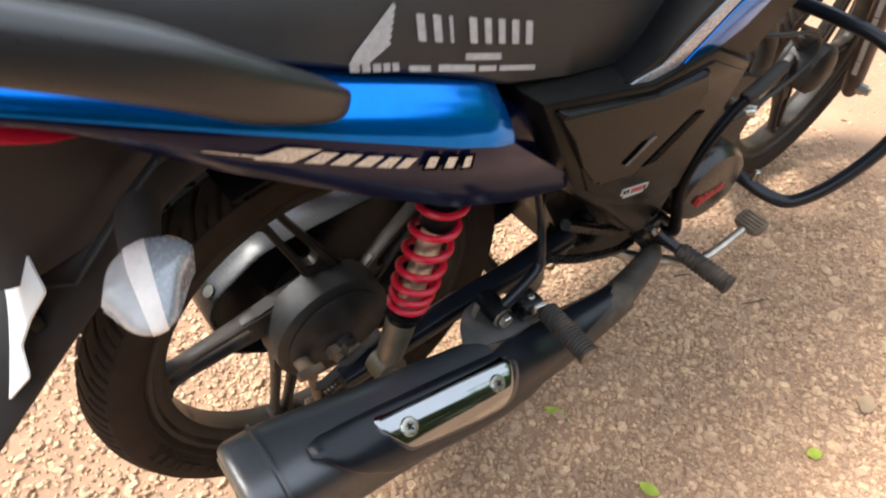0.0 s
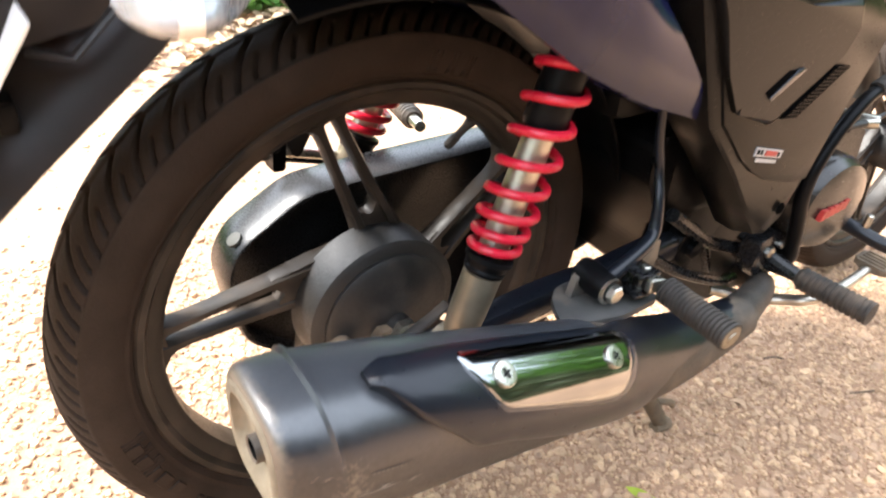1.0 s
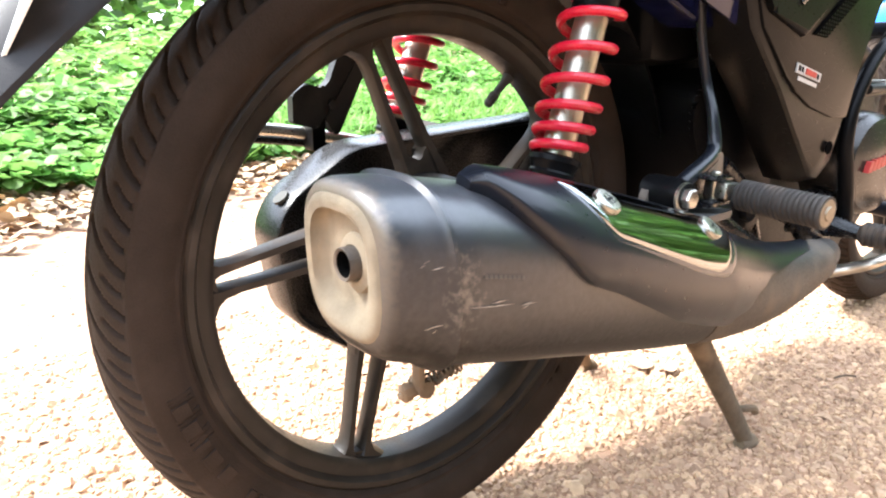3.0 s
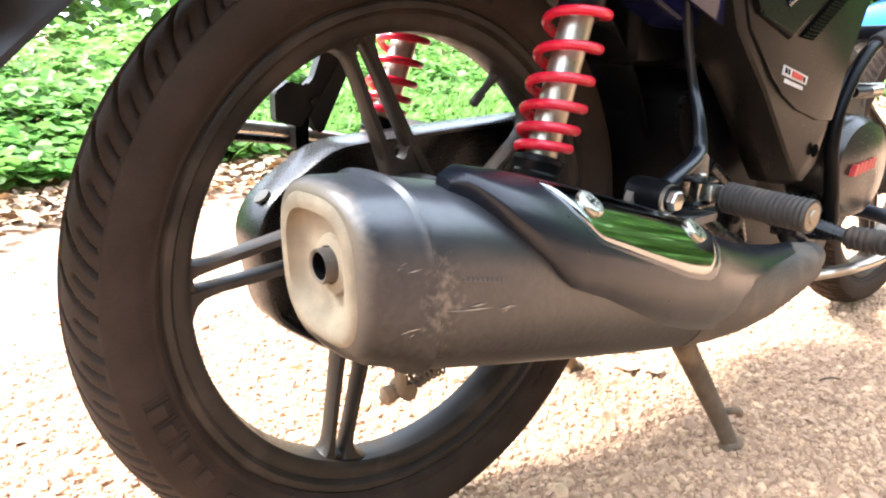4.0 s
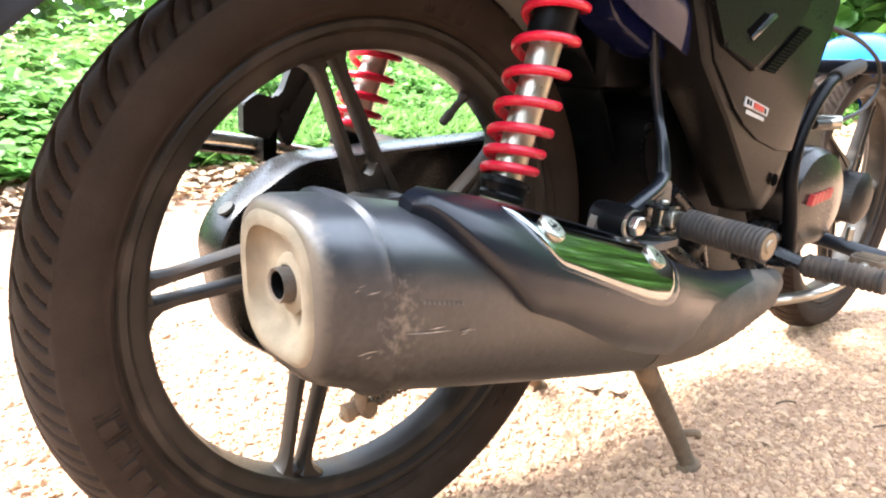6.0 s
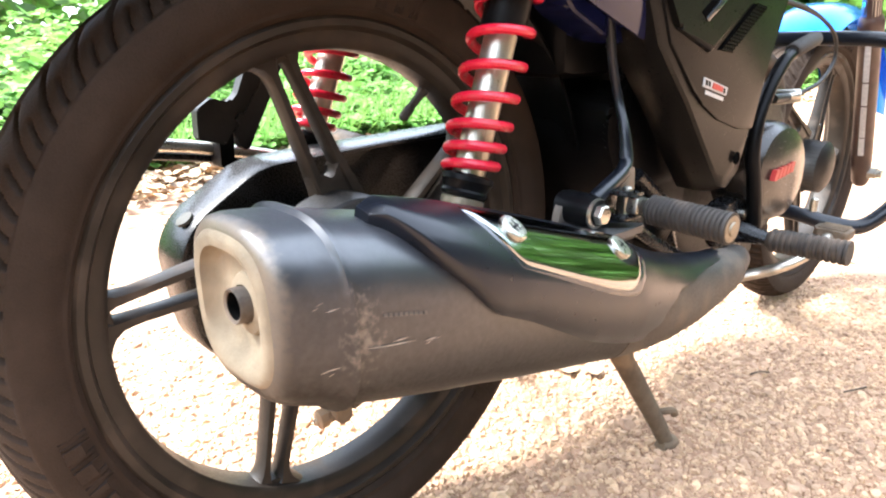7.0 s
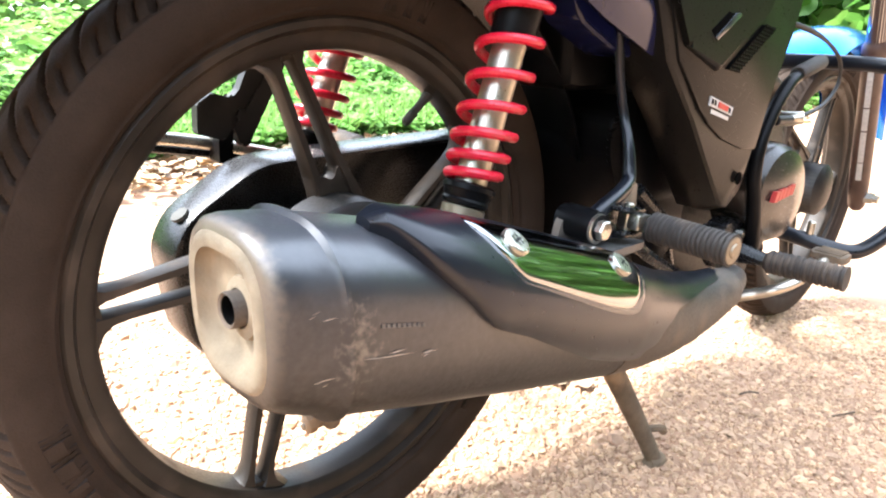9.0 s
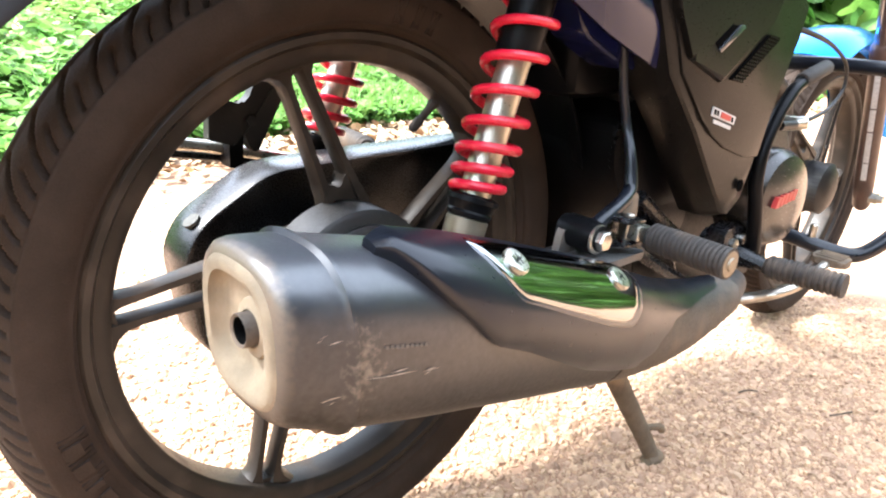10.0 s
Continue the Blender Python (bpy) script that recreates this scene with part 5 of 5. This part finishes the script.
for u0, w in ((0.545, 0.011), (0.558, 0.009), (0.569, 0.011), (0.582, 0.010), (0.594, 0.011)):
    lift = 0.12 * (u0 - 0.545)
    prism(bm, [(u0, 0.380 + lift), (u0 + w, 0.380 + lift), (u0 + w + 0.004, 0.394 + lift), (u0 + 0.004, 0.394 + lift)], -0.1745, -0.168)
part("red_mark", bm, M_REDMARK, cover, "red raised mark", drawn=False)
for ox, oz in ((0.525, 0.440), (0.655, 0.425), (0.650, 0.335), (0.530, 0.335)):
    part("cover_bolt", lathe(B(), (ox, -0.135, oz), (0, -1, 0), [(0.0058, 0), (0.0058, 0.016), (0.0038, 0.017)], 8), M_STEEL, cover, drawn=False)
bm = B()
prism(bm, rounded([(0.345, 0.365), (0.300, 0.44), (0.300, 0.48), (0.36, 0.52), (0.44, 0.50), (0.46, 0.30), (0.44, 0.235), (0.405, 0.245), (0.385, 0.31)], 0.02), -0.075, 0.14, bevel=0.008)
lathe(bm, (0.40, -0.06, 0.336), (0, -1, 0), [(0.03, 0), (0.03, 0.030), (0.026, 0.036), (0.012, 0.038), (0.012, 0.048), (0.0003, 0.05)], 20)
part("gearbox", bm, M_BLACK, engine, "black gearbox housing with pivot", drawn=False)
bm = B()
tube(bm, [(0.30, -0.108, 0.355), (0.37, -0.112, 0.315), (0.47, -0.112, 0.272), (0.52, -0.108, 0.262)], 0.0075, 10)
tube(bm, [(0.33, -0.100, 0.40), (0.42, -0.105, 0.345), (0.50, -0.108, 0.315)], 0.009, 10)
part("lower_stay", bm, M_FRAME, engine, "black lower frame stay", drawn=False)
# cylinder with fins, leaning forward
ax_c = Vector((0.35, 0, 0.94)).normalized()
base_c = Vector((0.60, YC, 0.42))
cyl = part("cylinder", lathe(B(), base_c, ax_c, [(0.055, 0), (0.055, 0.15), (0.06, 0.155), (0.06, 0.22), (0.045, 0.235)], 24), M_ENGDARK, engine, "black cylinder and head")
for i in range(9):
    bm = B()
    o = base_c + ax_c * (0.012 + i * 0.0155)
    box(bm, o, (0.165, 0.170, 0.0045), (0, 20.4, 0), bevel=0.0015)
    part("fin", bm, M_STEEL if i in (7, 8) else M_ENGDARK, cyl)
bm = B()
tube(bm, [(0.60, -0.05, 0.425), (0.608, -0.125, 0.430), (0.62, -0.150, 0.433)], [0.011, 0.010, 0.008], 12)
part("cable_lug", bm, M_STEEL, engine)
bm = B()
tube(bm, [(0.565, -0.139, 0.432), (0.60, -0.14, 0.431), (0.633, -0.14, 0.432), (0.706, -0.14, 0.444), (0.745, -0.14, 0.471), (0.735, -0.14, 0.503), (0.690, -0.138, 0.526), (0.635, -0.135, 0.541), (0.58, -0.12, 0.553)], [0.0062, 0.0055, 0.0036, 0.0027, 0.0027, 0.0027, 0.0027, 0.0036, 0.0036], 10)
part("clutch_cable", bm, M_HUB, engine, "grey sheathed cable")
bm = B()
tube(bm, [(0.560, -0.10, 0.305), (0.553, -0.150, 0.308), (0.535, -0.158, 0.345), (0.519, -0.158, 0.385), (0.509, -0.156, 0.415), (0.5125, -0.154, 0.455), (0.5375, -0.152, 0.496), (0.568, -0.150, 0.523), (0.588, -0.149, 0.534), (0.610, -0.148, 0.540)], [0.012, 0.0115, 0.0098, 0.009, 0.0088, 0.0085, 0.0085, 0.0085, 0.008, 0.008], 14)
kick = part("kick_lever", bm, M_BLACK, bike, "black kick start lever", drawn=False)
bm = B()
lathe(bm, (0.600, -0.1485, 0.541), (0.98, 0.08, 0.19), [(0.0085, 0), (0.0105, 0.003), (0.0105, 0.098), (0.0085, 0.102)], 16)
part("kick_foot", bm, M_RUBBER, kick, drawn=False)
for p in ((0.505, -0.147, 0.330), (0.525, -0.135, 0.335)):
    part("frame_bolt", lathe(B(), p, (0, -1, 0), [(0.0085, -0.02), (0.0085, 0.004), (0.005, 0.006)], 6), M_STEEL, kick, "bright hexagon bolt", drawn=False)

bm = B()
prism(bm, rounded([(0.478, 0.350), (0.520, 0.356), (0.552, 0.330), (0.548, 0.288), (0.505, 0.284), (0.480, 0.306)], 0.008), -0.146, -0.120, bevel=0.002)
tube(bm, [(0.515, -0.10, 0.330), (0.520, -0.150, 0.316), (0.526, -0.188, 0.308)], [0.011, 0.011, 0.009], 10)
part("peg_plate", bm, M_FRAME, kick, "black foot peg plate", drawn=False)

# frame tubes and the crash bar
frame_main = part("frame_tube", tube(B(), [(0.88, YC, 0.74), (0.845, YC, 0.55), (0.80, YC, 0.35), (0.72, YC, 0.205), (0.5, YC, 0.185), (0.36, YC, 0.25)], 0.0165, 14), M_FRAME, bike, "black steel frame tube")
for s in (-1, 1):
    bm = B()
    tube(bm, [(0.46, YC + s * 0.10, 0.22), (0.40, YC + s * 0.105, 0.34), (0.30, YC + s * 0.11, 0.5), (0.1, YC + s * 0.115, 0.66), (-0.2, YC + s * 0.10, 0.80)], 0.0125, 12)
    part("seat_stay", bm, M_FRAME, frame_main)
bm = B()
prism(bm, rounded([(0.300, 0.300), (0.315, 0.400), (0.420, 0.405), (0.450, 0.320), (0.41, 0.262), (0.34, 0.262)], 0.02), -0.094, -0.080, bevel=0.003)
part("pivot_plate", bm, M_BLACK, frame_main, "black swing arm pivot plate")
bar = part("crash_bar", tube(B(), [(0.790, -0.04, 0.296), (0.793, -0.127, 0.291), (0.804, -0.185, 0.283), (0.826, -0.222, 0.288), (0.865, -0.258, 0.345), (0.905, -0.282, 0.44), (0.918, -0.265, 0.525), (0.912, -0.19, 0.560), (0.905, -0.10, 0.565), (0.90, 0.02, 0.560)], 0.0120, 14), M_GLOSS, bike, "black tubular crash bar", drawn=False)
bm = B()
lathe(bm, (0.797, -0.150, 0.296), (0, 0, 1), [(0.006, 0), (0.006, 0.022), (0.004, 0.024)], 8)
part("bar_bolt", bm, M_STEEL, bar, drawn=False)

# ---- front end ----
FX, FZ = 1.250, 0.304
front = wheel("front_wheel", FX, FZ, 0.300, 0.5, "dusty dark cast front wheel", lite=True)
for s in (-1, 1):
    y = MID + s * 0.118
    d = Vector((-0.46, 0, 1)).normalized()
    lo = Vector((FX + 0.016, y, FZ))
    leg = part("fork_leg", lathe(B(), lo, d, [(0.012, -0.03), (0.017, -0.02), (0.0195, 0.03), (0.0195, 0.30), (0.022, 0.305), (0.022, 0.33), (0.019, 0.335), (0.0165, 0.34), (0.0165, 0.62)], 24), M_FORK, bike, "dark dusty fork leg", drawn=False)
    bm = B()
    lathe(bm, lo - Vector((0, 0.03 * 1, 0)), (0, -1, 0), [(0.012, -0.02), (0.012, 0.0), (0.009, 0.001), (0.009, 0.010), (0.006, 0.011)], 6)
    part("axle_nut", bm, M_STEEL, leg, drawn=False)
    part("fork_tube", lathe(B(), lo, d, [(0.0165, 0.34), (0.0165, 0.7)], 20), M_CHROME, leg, "chrome fork tube", drawn=False)
    if s < 0:
        bm = B()
        _, u, v = axes(d)
        for h0, h1 in ((0.05, 0.09), (0.092, 0.16), (0.163, 0.21), (0.213, 0.29)):
            for q in range(4):
                a0, a1 = -2.0 + q * 0.13, -2.0 + (q + 1) * 0.13
                bm.faces.new([bm.verts.new(lo + d * h + 0.0200 * (math.cos(a) * u + math.sin(a) * v)) for h, a in ((h0, a0), (h0, a1), (h1, a1), (h1, a0))])
        part("fork_sticker", bm, M_PRINT, leg, "pale worn strip on the fork", drawn=False)


def front_guard(u, v, o):
    a = radians(18 + 108 * u)
    r = 0.334 + o
    w = (v - 0.5) * 2
    r -= 0.030 * abs(w) ** 3
    return Vector((FX + r * math.cos(a), MID + w * 0.074, FZ + 0.005 + r * math.sin(a)))


part("front_mudguard", skin_patch(B(), front_guard, 40, 14, 0.003), M_BLUE, bike, "glossy metallic blue front mudguard", drawn=False)
part("front_brake", lathe(B(), (FX, MID, FZ), (0, -1, 0), [(0.056, 0.03), (0.056, 0.05), (0.045, 0.058), (0.02, 0.064)], 40), M_ENGDARK, bike, "dusty black front brake drum panel", drawn=False)

# ---- ground ----
bm = B()
N = 150
xs = np.concatenate([[-400, -60, -12, -4], np.linspace(-1.6, 3.0, N), [6, 14, 70, 400]])
ys = np.concatenate([[-400, -60, -12, -4], np.linspace(-1.4, 3.0, N), [6, 14, 70, 400]])
V = [(x, y, 0.004 * (noise.noise((x * 2.2, y * 2.2, 3.1)) + 0.5 * noise.noise((x * 7, y * 7, 1.0))) - 0.013 if abs(x) < 5 and abs(y) < 5 else -0.012) for x in xs for y in ys]
n = len(ys)
F = [(i * n + j, (i + 1) * n + j, (i + 1) * n + j + 1, i * n + j + 1) for i in range(len(xs) - 1) for j in range(n - 1)]
ground = stuff("ground", V, F, M_GROUND, smooth=True)
tagged(ground, "red-brown laterite road with embedded stones", "ground", kind="structure")

rng = np.random.default_rng(7)


def scatter(template, faces, pos, scale, rot):
    """Copies of one small shape, joined: rot is (n, 3, 3), scale is (n, 3)."""
    T = np.array(template)
    V = np.einsum("nij,nkj->nki", rot, T[None] * scale[:, None, :]) + pos[:, None, :]
    k = len(T)
    allf = []
    for f in faces:
        allf.append(np.arange(len(pos))[:, None] * k + np.array(f)[None])
    return V.reshape(-1, 3).tolist(), [q for a in allf for q in a.tolist()]


def turns(yaw, pitch, roll):
    cy, sy, cp, sp, cr, sr = np.cos(yaw), np.sin(yaw), np.cos(pitch), np.sin(pitch), np.cos(roll), np.sin(roll)
    z = np.zeros_like(yaw)
    o = np.ones_like(yaw)
    Rz = np.stack([np.stack([cy, -sy, z], -1), np.stack([sy, cy, z], -1), np.stack([z, z, o], -1)], -2)
    Rx = np.stack([np.stack([o, z, z], -1), np.stack([z, cp, -sp], -1), np.stack([z, sp, cp], -1)], -2)
    Ry = np.stack([np.stack([cr, z, sr], -1), np.stack([z, o, z], -1), np.stack([-sr, z, cr], -1)], -2)
    return Rz @ Rx @ Ry


# stones set in the soil
ang = np.linspace(0, 2 * math.pi, 7, endpoint=False)
tmpl = [(math.cos(a) * q, math.sin(a) * q, -0.6) for a, q in zip(ang, (1, 0.8, 1.1, 0.9, 1.0, 0.85, 1.05))] + [(math.cos(a + 0.2) * 0.72 * q, math.sin(a + 0.2) * 0.72 * q, 0.62 + 0.25 * math.sin(3 * a)) for a, q in zip(ang, (1, 0.9, 1.0, 0.8, 1.1, 0.9, 1.0))]
fc = [tuple(range(7, 14))] + [(i, (i + 1) % 7, 7 + (i + 1) % 7, 7 + i) for i in range(7)]
cnt, cn2, cn3 = 40000, 42000, 5200
px = np.concatenate([rng.uniform(-0.7, 1.6, cnt), rng.uniform(-1.5, 5.0, 9000), rng.uniform(-0.15, 1.35, cn2), rng.uniform(-0.5, 1.5, cn3)])
py = np.concatenate([rng.uniform(-1.0, 0.75, cnt), rng.uniform(-1.3, 1.85, 9000), rng.uniform(-0.85, 0.35, cn2), rng.uniform(-0.95, 0.6, cn3)])
sz = np.concatenate([rng.gamma(5.0, 0.00070, cnt), rng.gamma(5, 0.0008, 9000), rng.gamma(5.0, 0.00060, cn2), rng.gamma(9.0, 0.00088, cn3)])
pos = np.stack([px, py, np.array([0.004 * (noise.noise((x * 2.2, y * 2.2, 3.1)) + 0.5 * noise.noise((x * 7, y * 7, 1.0))) - 0.013 for x, y in zip(px, py)])], -1)
sc = np.stack([sz * rng.uniform(0.8, 1.5, len(sz)), sz * rng.uniform(0.7, 1.1, len(sz)), sz * rng.uniform(0.8, 1.6, len(sz)) * np.where(sz > 0.0068, 0.6, 1.0)], -1)
v, f = scatter(tmpl, fc, pos, sc, turns(rng.uniform(0, 6.28, len(sz)), rng.normal(0, 0.38, len(sz)), rng.normal(0, 0.38, len(sz))))
stuff("gravel", v, f, M_STONE, "small tan and reddish stones set in the soil", "gravel")

# ---- verge: leaf litter, weeds, grass, hedge ----
leaf_v = [(0, 0, 0), (0.42, 0.30, 0.05), (0.48, 0.62, 0.06), (0.30, 0.92, 0.02), (0, 1.0, -0.05), (-0.30, 0.92, 0.02), (-0.48, 0.62, 0.06), (-0.42, 0.30, 0.05), (0, 0.5, -0.03)]
leaf_f = [(8, i, (i + 1) % 8) for i in range(8)]


def leaves(name, n, where, size, tilt, material, label, category):
    p = where(n)
    n = len(p)
    s = rng.uniform(size[0], size[1], n)
    sc = np.stack([s * rng.uniform(0.8, 1.15, n), s, s], -1)
    v, f = scatter(leaf_v, leaf_f, p, sc, turns(rng.uniform(0, 6.28, n), rng.normal(tilt[0], tilt[1], n), rng.normal(0, tilt[1], n)))
    return stuff(name, v, f, material, label, category)


def slant(x):
    """How far the road's edge bends away along x."""
    return 0.24 * np.clip(x, -2.5, 3.5)


def litter_at(n):
    x = rng.uniform(-1.5, 9, n)
    y = 1.86 + slant(x) + rng.normal(0, 0.15, n)
    return np.stack([x, y, rng.uniform(0.0, 0.03, n)], -1)


leaves("leaf_litter", 8500, litter_at, (0.02, 0.05), (0.1, 0.35), M_DRY, "dry brown leaves along the road edge", "leaf litter")


def rosette_positions(n, x0, x1, y0, y1, hmax):
    """Sets of four or five leaflets on weed stalks, thicker and taller away from the road."""
    cx = rng.uniform(x0, x1, n)
    cy = y0 + (y1 - y0) * rng.uniform(0, 1, n) ** 1.3
    lump = np.array([noise.noise((a * 1.7, b * 1.7, 0.3)) for a, b in zip(cx, cy)])
    top = hmax * (0.35 + 0.65 * np.clip((cy - y0) / 1.2, 0, 1)) * (0.8 + 0.5 * lump)
    cz = top * rng.uniform(0.15, 1, n) ** 0.6
    return cx, cy + slant(cx) - 0.12, cz


def weed_field(n, x0, x1, y0, y1, hmax, size):
    cx, cy, cz = rosette_positions(n, x0, x1, y0, y1, hmax)
    k = 5
    yaw = (rng.uniform(0, 6.28, n)[:, None] + np.linspace(0, 6.28, k, endpoint=False)[None] + rng.normal(0, 0.25, (n, k))).ravel()
    s = np.repeat(rng.uniform(size[0], size[1], n), k) * rng.uniform(0.8, 1.15, n * k)
    p = np.stack([np.repeat(cx, k), np.repeat(cy, k), np.repeat(cz, k)], -1)
    off = np.stack([-np.sin(yaw) * s * 0.25, np.cos(yaw) * s * 0.25, np.zeros_like(yaw)], -1)
    sc = np.stack([s * 0.95, s, s], -1)
    return scatter(leaf_v, leaf_f, p + off, sc, turns(yaw, rng.normal(-0.05, 0.35, n * k), rng.normal(0, 0.3, n * k)))


v, f = weed_field(4800, -1.8, 3.2, 2.18, 4.4, 0.36, (0.040, 0.074))
v2, f2 = weed_field(2600, -7.5, -1.7, 2.2, 4.6, 0.38, (0.045, 0.085))
v3, f3 = weed_field(3000, 3.1, 10.0, 2.2, 4.6, 0.40, (0.045, 0.085))
f = f + [[q + len(v) for q in t] for t in f2] + [[q + len(v) + len(v2) for q in t] for t in f3]
v = v + v2 + v3
stuff("weeds", v, f, M_LEAF, "bright green broad-leaved weeds on the verge", "weeds")
v, f = weed_field(5200, -4.0, 14.0, 3.0, 8.5, 0.75, (0.05, 0.09))
stuff("far_weeds", v, f, M_LEAF, "tall green weeds behind the verge", "weeds")

blade_v = [(-0.012, 0, 0), (0.012, 0, 0), (-0.011, 0.10, 0.35), (0.011, 0.10, 0.35), (-0.007, 0.30, 0.68), (0.007, 0.30, 0.68), (0, 0.62, 0.9)]
blade_f = [(0, 1, 3, 2), (2, 3, 5, 4), (4, 5, 6)]
n = 15000
gx = rng.uniform(0.3, 9.0, n)
gy = 2.05 + slant(gx) + 3.2 * rng.uniform(0, 1, n) ** 1.4
s = rng.uniform(0.14, 0.34, n)
v, f = scatter(blade_v, blade_f, np.stack([gx, gy, np.zeros(n)], -1), np.stack([s * 1.1, s, s], -1), turns(rng.uniform(0, 6.28, n), rng.normal(0, 0.25, n), rng.normal(0, 0.2, n)))
stuff("grass", v, f, M_GRASS, "long bright green grass blades on the verge", "grass")


def hedge_at(x0, x1, y0, y1, h):
    def where(n):
        x, y = rng.uniform(x0, x1, n), rng.uniform(y0, y1, n)
        top = np.array([h * (0.75 + 0.5 * noise.noise((a * 0.6, b * 0.6, 5.0))) for a, b in zip(x, y)])
        return np.stack([x, y, top * rng.uniform(0, 1, n) ** 0.8], -1)
    return where


leaves("hedge", 12000, hedge_at(-8, 22, 8.0, 10.5, 3.2), (0.12, 0.28), (0.2, 0.7), M_BUSH, "dense green roadside bushes", "hedge")
leaves("far_hedge", 26000, hedge_at(13, 22, -10, 10, 9.5), (0.25, 0.55), (0.2, 0.7), M_BUSH, "green bushes at the bend of the road", "hedge")
# unseen: mirrored in the chrome, and set tall to hold back skylight
leaves("near_hedge", 26000, hedge_at(-9, 16, -10.0, -7.0, 7.5), (0.3, 0.6), (0.2, 0.7), M_VERGE, "green bushes on the other side of the road", "hedge")
# an unseen tree behind the verge, added so that its crown shades the machine
tree = new("tree")
tagged(tree, "unseen green tree added to shade the machine and road", "tree")
SHADE = Vector((0.6, -4.3, 0.0)) + 17.0 * Vector((-0.46, 0.34, 0.82))
ROOT = Vector((-9.5, 4.6, 0.0))
part("trunk", tube(B(), [ROOT + Vector(q) for q in ((0, 0, -0.1), (0.1, 0.0, 3.4), (0.0, -0.2, 7.0), (0.4, -0.4, 10.5), (0.9, -0.9, 14.0))], [0.42, 0.32, 0.27, 0.20, 0.06], 12), M_TWIG, tree)
for q in range(9):
    tip = SHADE + Vector((1.2 * math.cos(q * 2.4), 3.6 * math.sin(q * 2.4), 0.6 * math.sin(q * 1.9)))
    fork = ROOT + Vector((0.05 * q, -0.06 * q, 7.0 + 0.6 * q))
    part("limb", tube(B(), [fork, fork.lerp(tip, 0.5) + Vector((0, 0, 0.5)), tip], [0.13, 0.08, 0.02], 8, n=5), M_TWIG, tree)


def crown_at(n):
    p = rng.uniform(-1, 1, (n, 3))
    keep = np.abs(p[:, 0]) ** 3 + np.abs(p[:, 1]) ** 3 < 0.8 + 0.35 * np.array([noise.noise((a * 2.6, b * 4.5, 0.7)) for a, b in p[:, :2]])
    p = p[keep] * np.array([2.1, 4.7, 1.2])
    return p + np.array(SHADE)


crown = leaves("crown", 7200, crown_at, (0.25, 0.45), (0.2, 0.6), M_BUSH, "leafy crown", "")
crown.parent = tree
leaves("side_hedge", 6000, hedge_at(-9, -6, -6, 9, 3.0), (0.14, 0.3), (0.2, 0.7), M_BUSH, "green bushes beside the road", "hedge")


# ---- small things on the ground ----
def fallen_leaf(x, y, yaw, L, W, material, label, curl=0.15):
    bm = B()
    rows = []
    for i in range(9):
        t = i / 8
        w = W * math.sin(math.pi * min(1, t * 0.96 + 0.04)) ** 0.8 + 0.0004
        rows.append([bm.verts.new((u * w, (t - 0.5) * L, 0.004 + curl * L * (t - 0.5) ** 2 + 0.10 * abs(u) * w)) for u in (-1, -0.5, 0, 0.5, 1)])
    for a, b in zip(rows, rows[1:]):
        for i in range(4):
            bm.faces.new((a[i], a[i + 1], b[i + 1], b[i]))
    ob = part("fallen_leaf", bm, material, None, sharp=3)
    ob.matrix_basis = pose(x, y, -0.009, 0, 0, yaw)
    return tagged(ob, label, "leaf", "leaves on the road")


fallen_leaf(0.339, -0.188, 28, 0.042, 0.0085, M_FRESH, "fresh yellow-green leaf lying on the road")
fallen_leaf(0.6586, -0.5176, 60, 0.03, 0.010, M_FRESH, "small pale green leaf on the road")
fallen_leaf(0.365, -0.382, 20, 0.035, 0.011, M_FRESH, "yellow-green leaf lying on the road")
fallen_leaf(0.836, -0.524, 100, 0.05, 0.014, M_DRY, "dry tan leaf on the road")
fallen_leaf(0.578, 0.083, 75, 0.04, 0.013, M_DRY, "curled dark brown dry leaf on the road", 0.8)
fallen_leaf(0.555, 0.12, 130, 0.05, 0.02, M_DRY, "pale dry leaf on the road", 0.3)
for pts in ([(0.845, -0.238, -0.005), (0.868, -0.250, -0.003), (0.895, -0.258, -0.005)], [(0.785, -0.105, -0.005), (0.803, -0.114, -0.002), (0.82, -0.124, -0.005)]):
    tagged(part("twig", tube(B(), pts, 0.0016, 6, n=4), M_TWIG), "thin dark twig on the road", "twig", "twigs on the road")
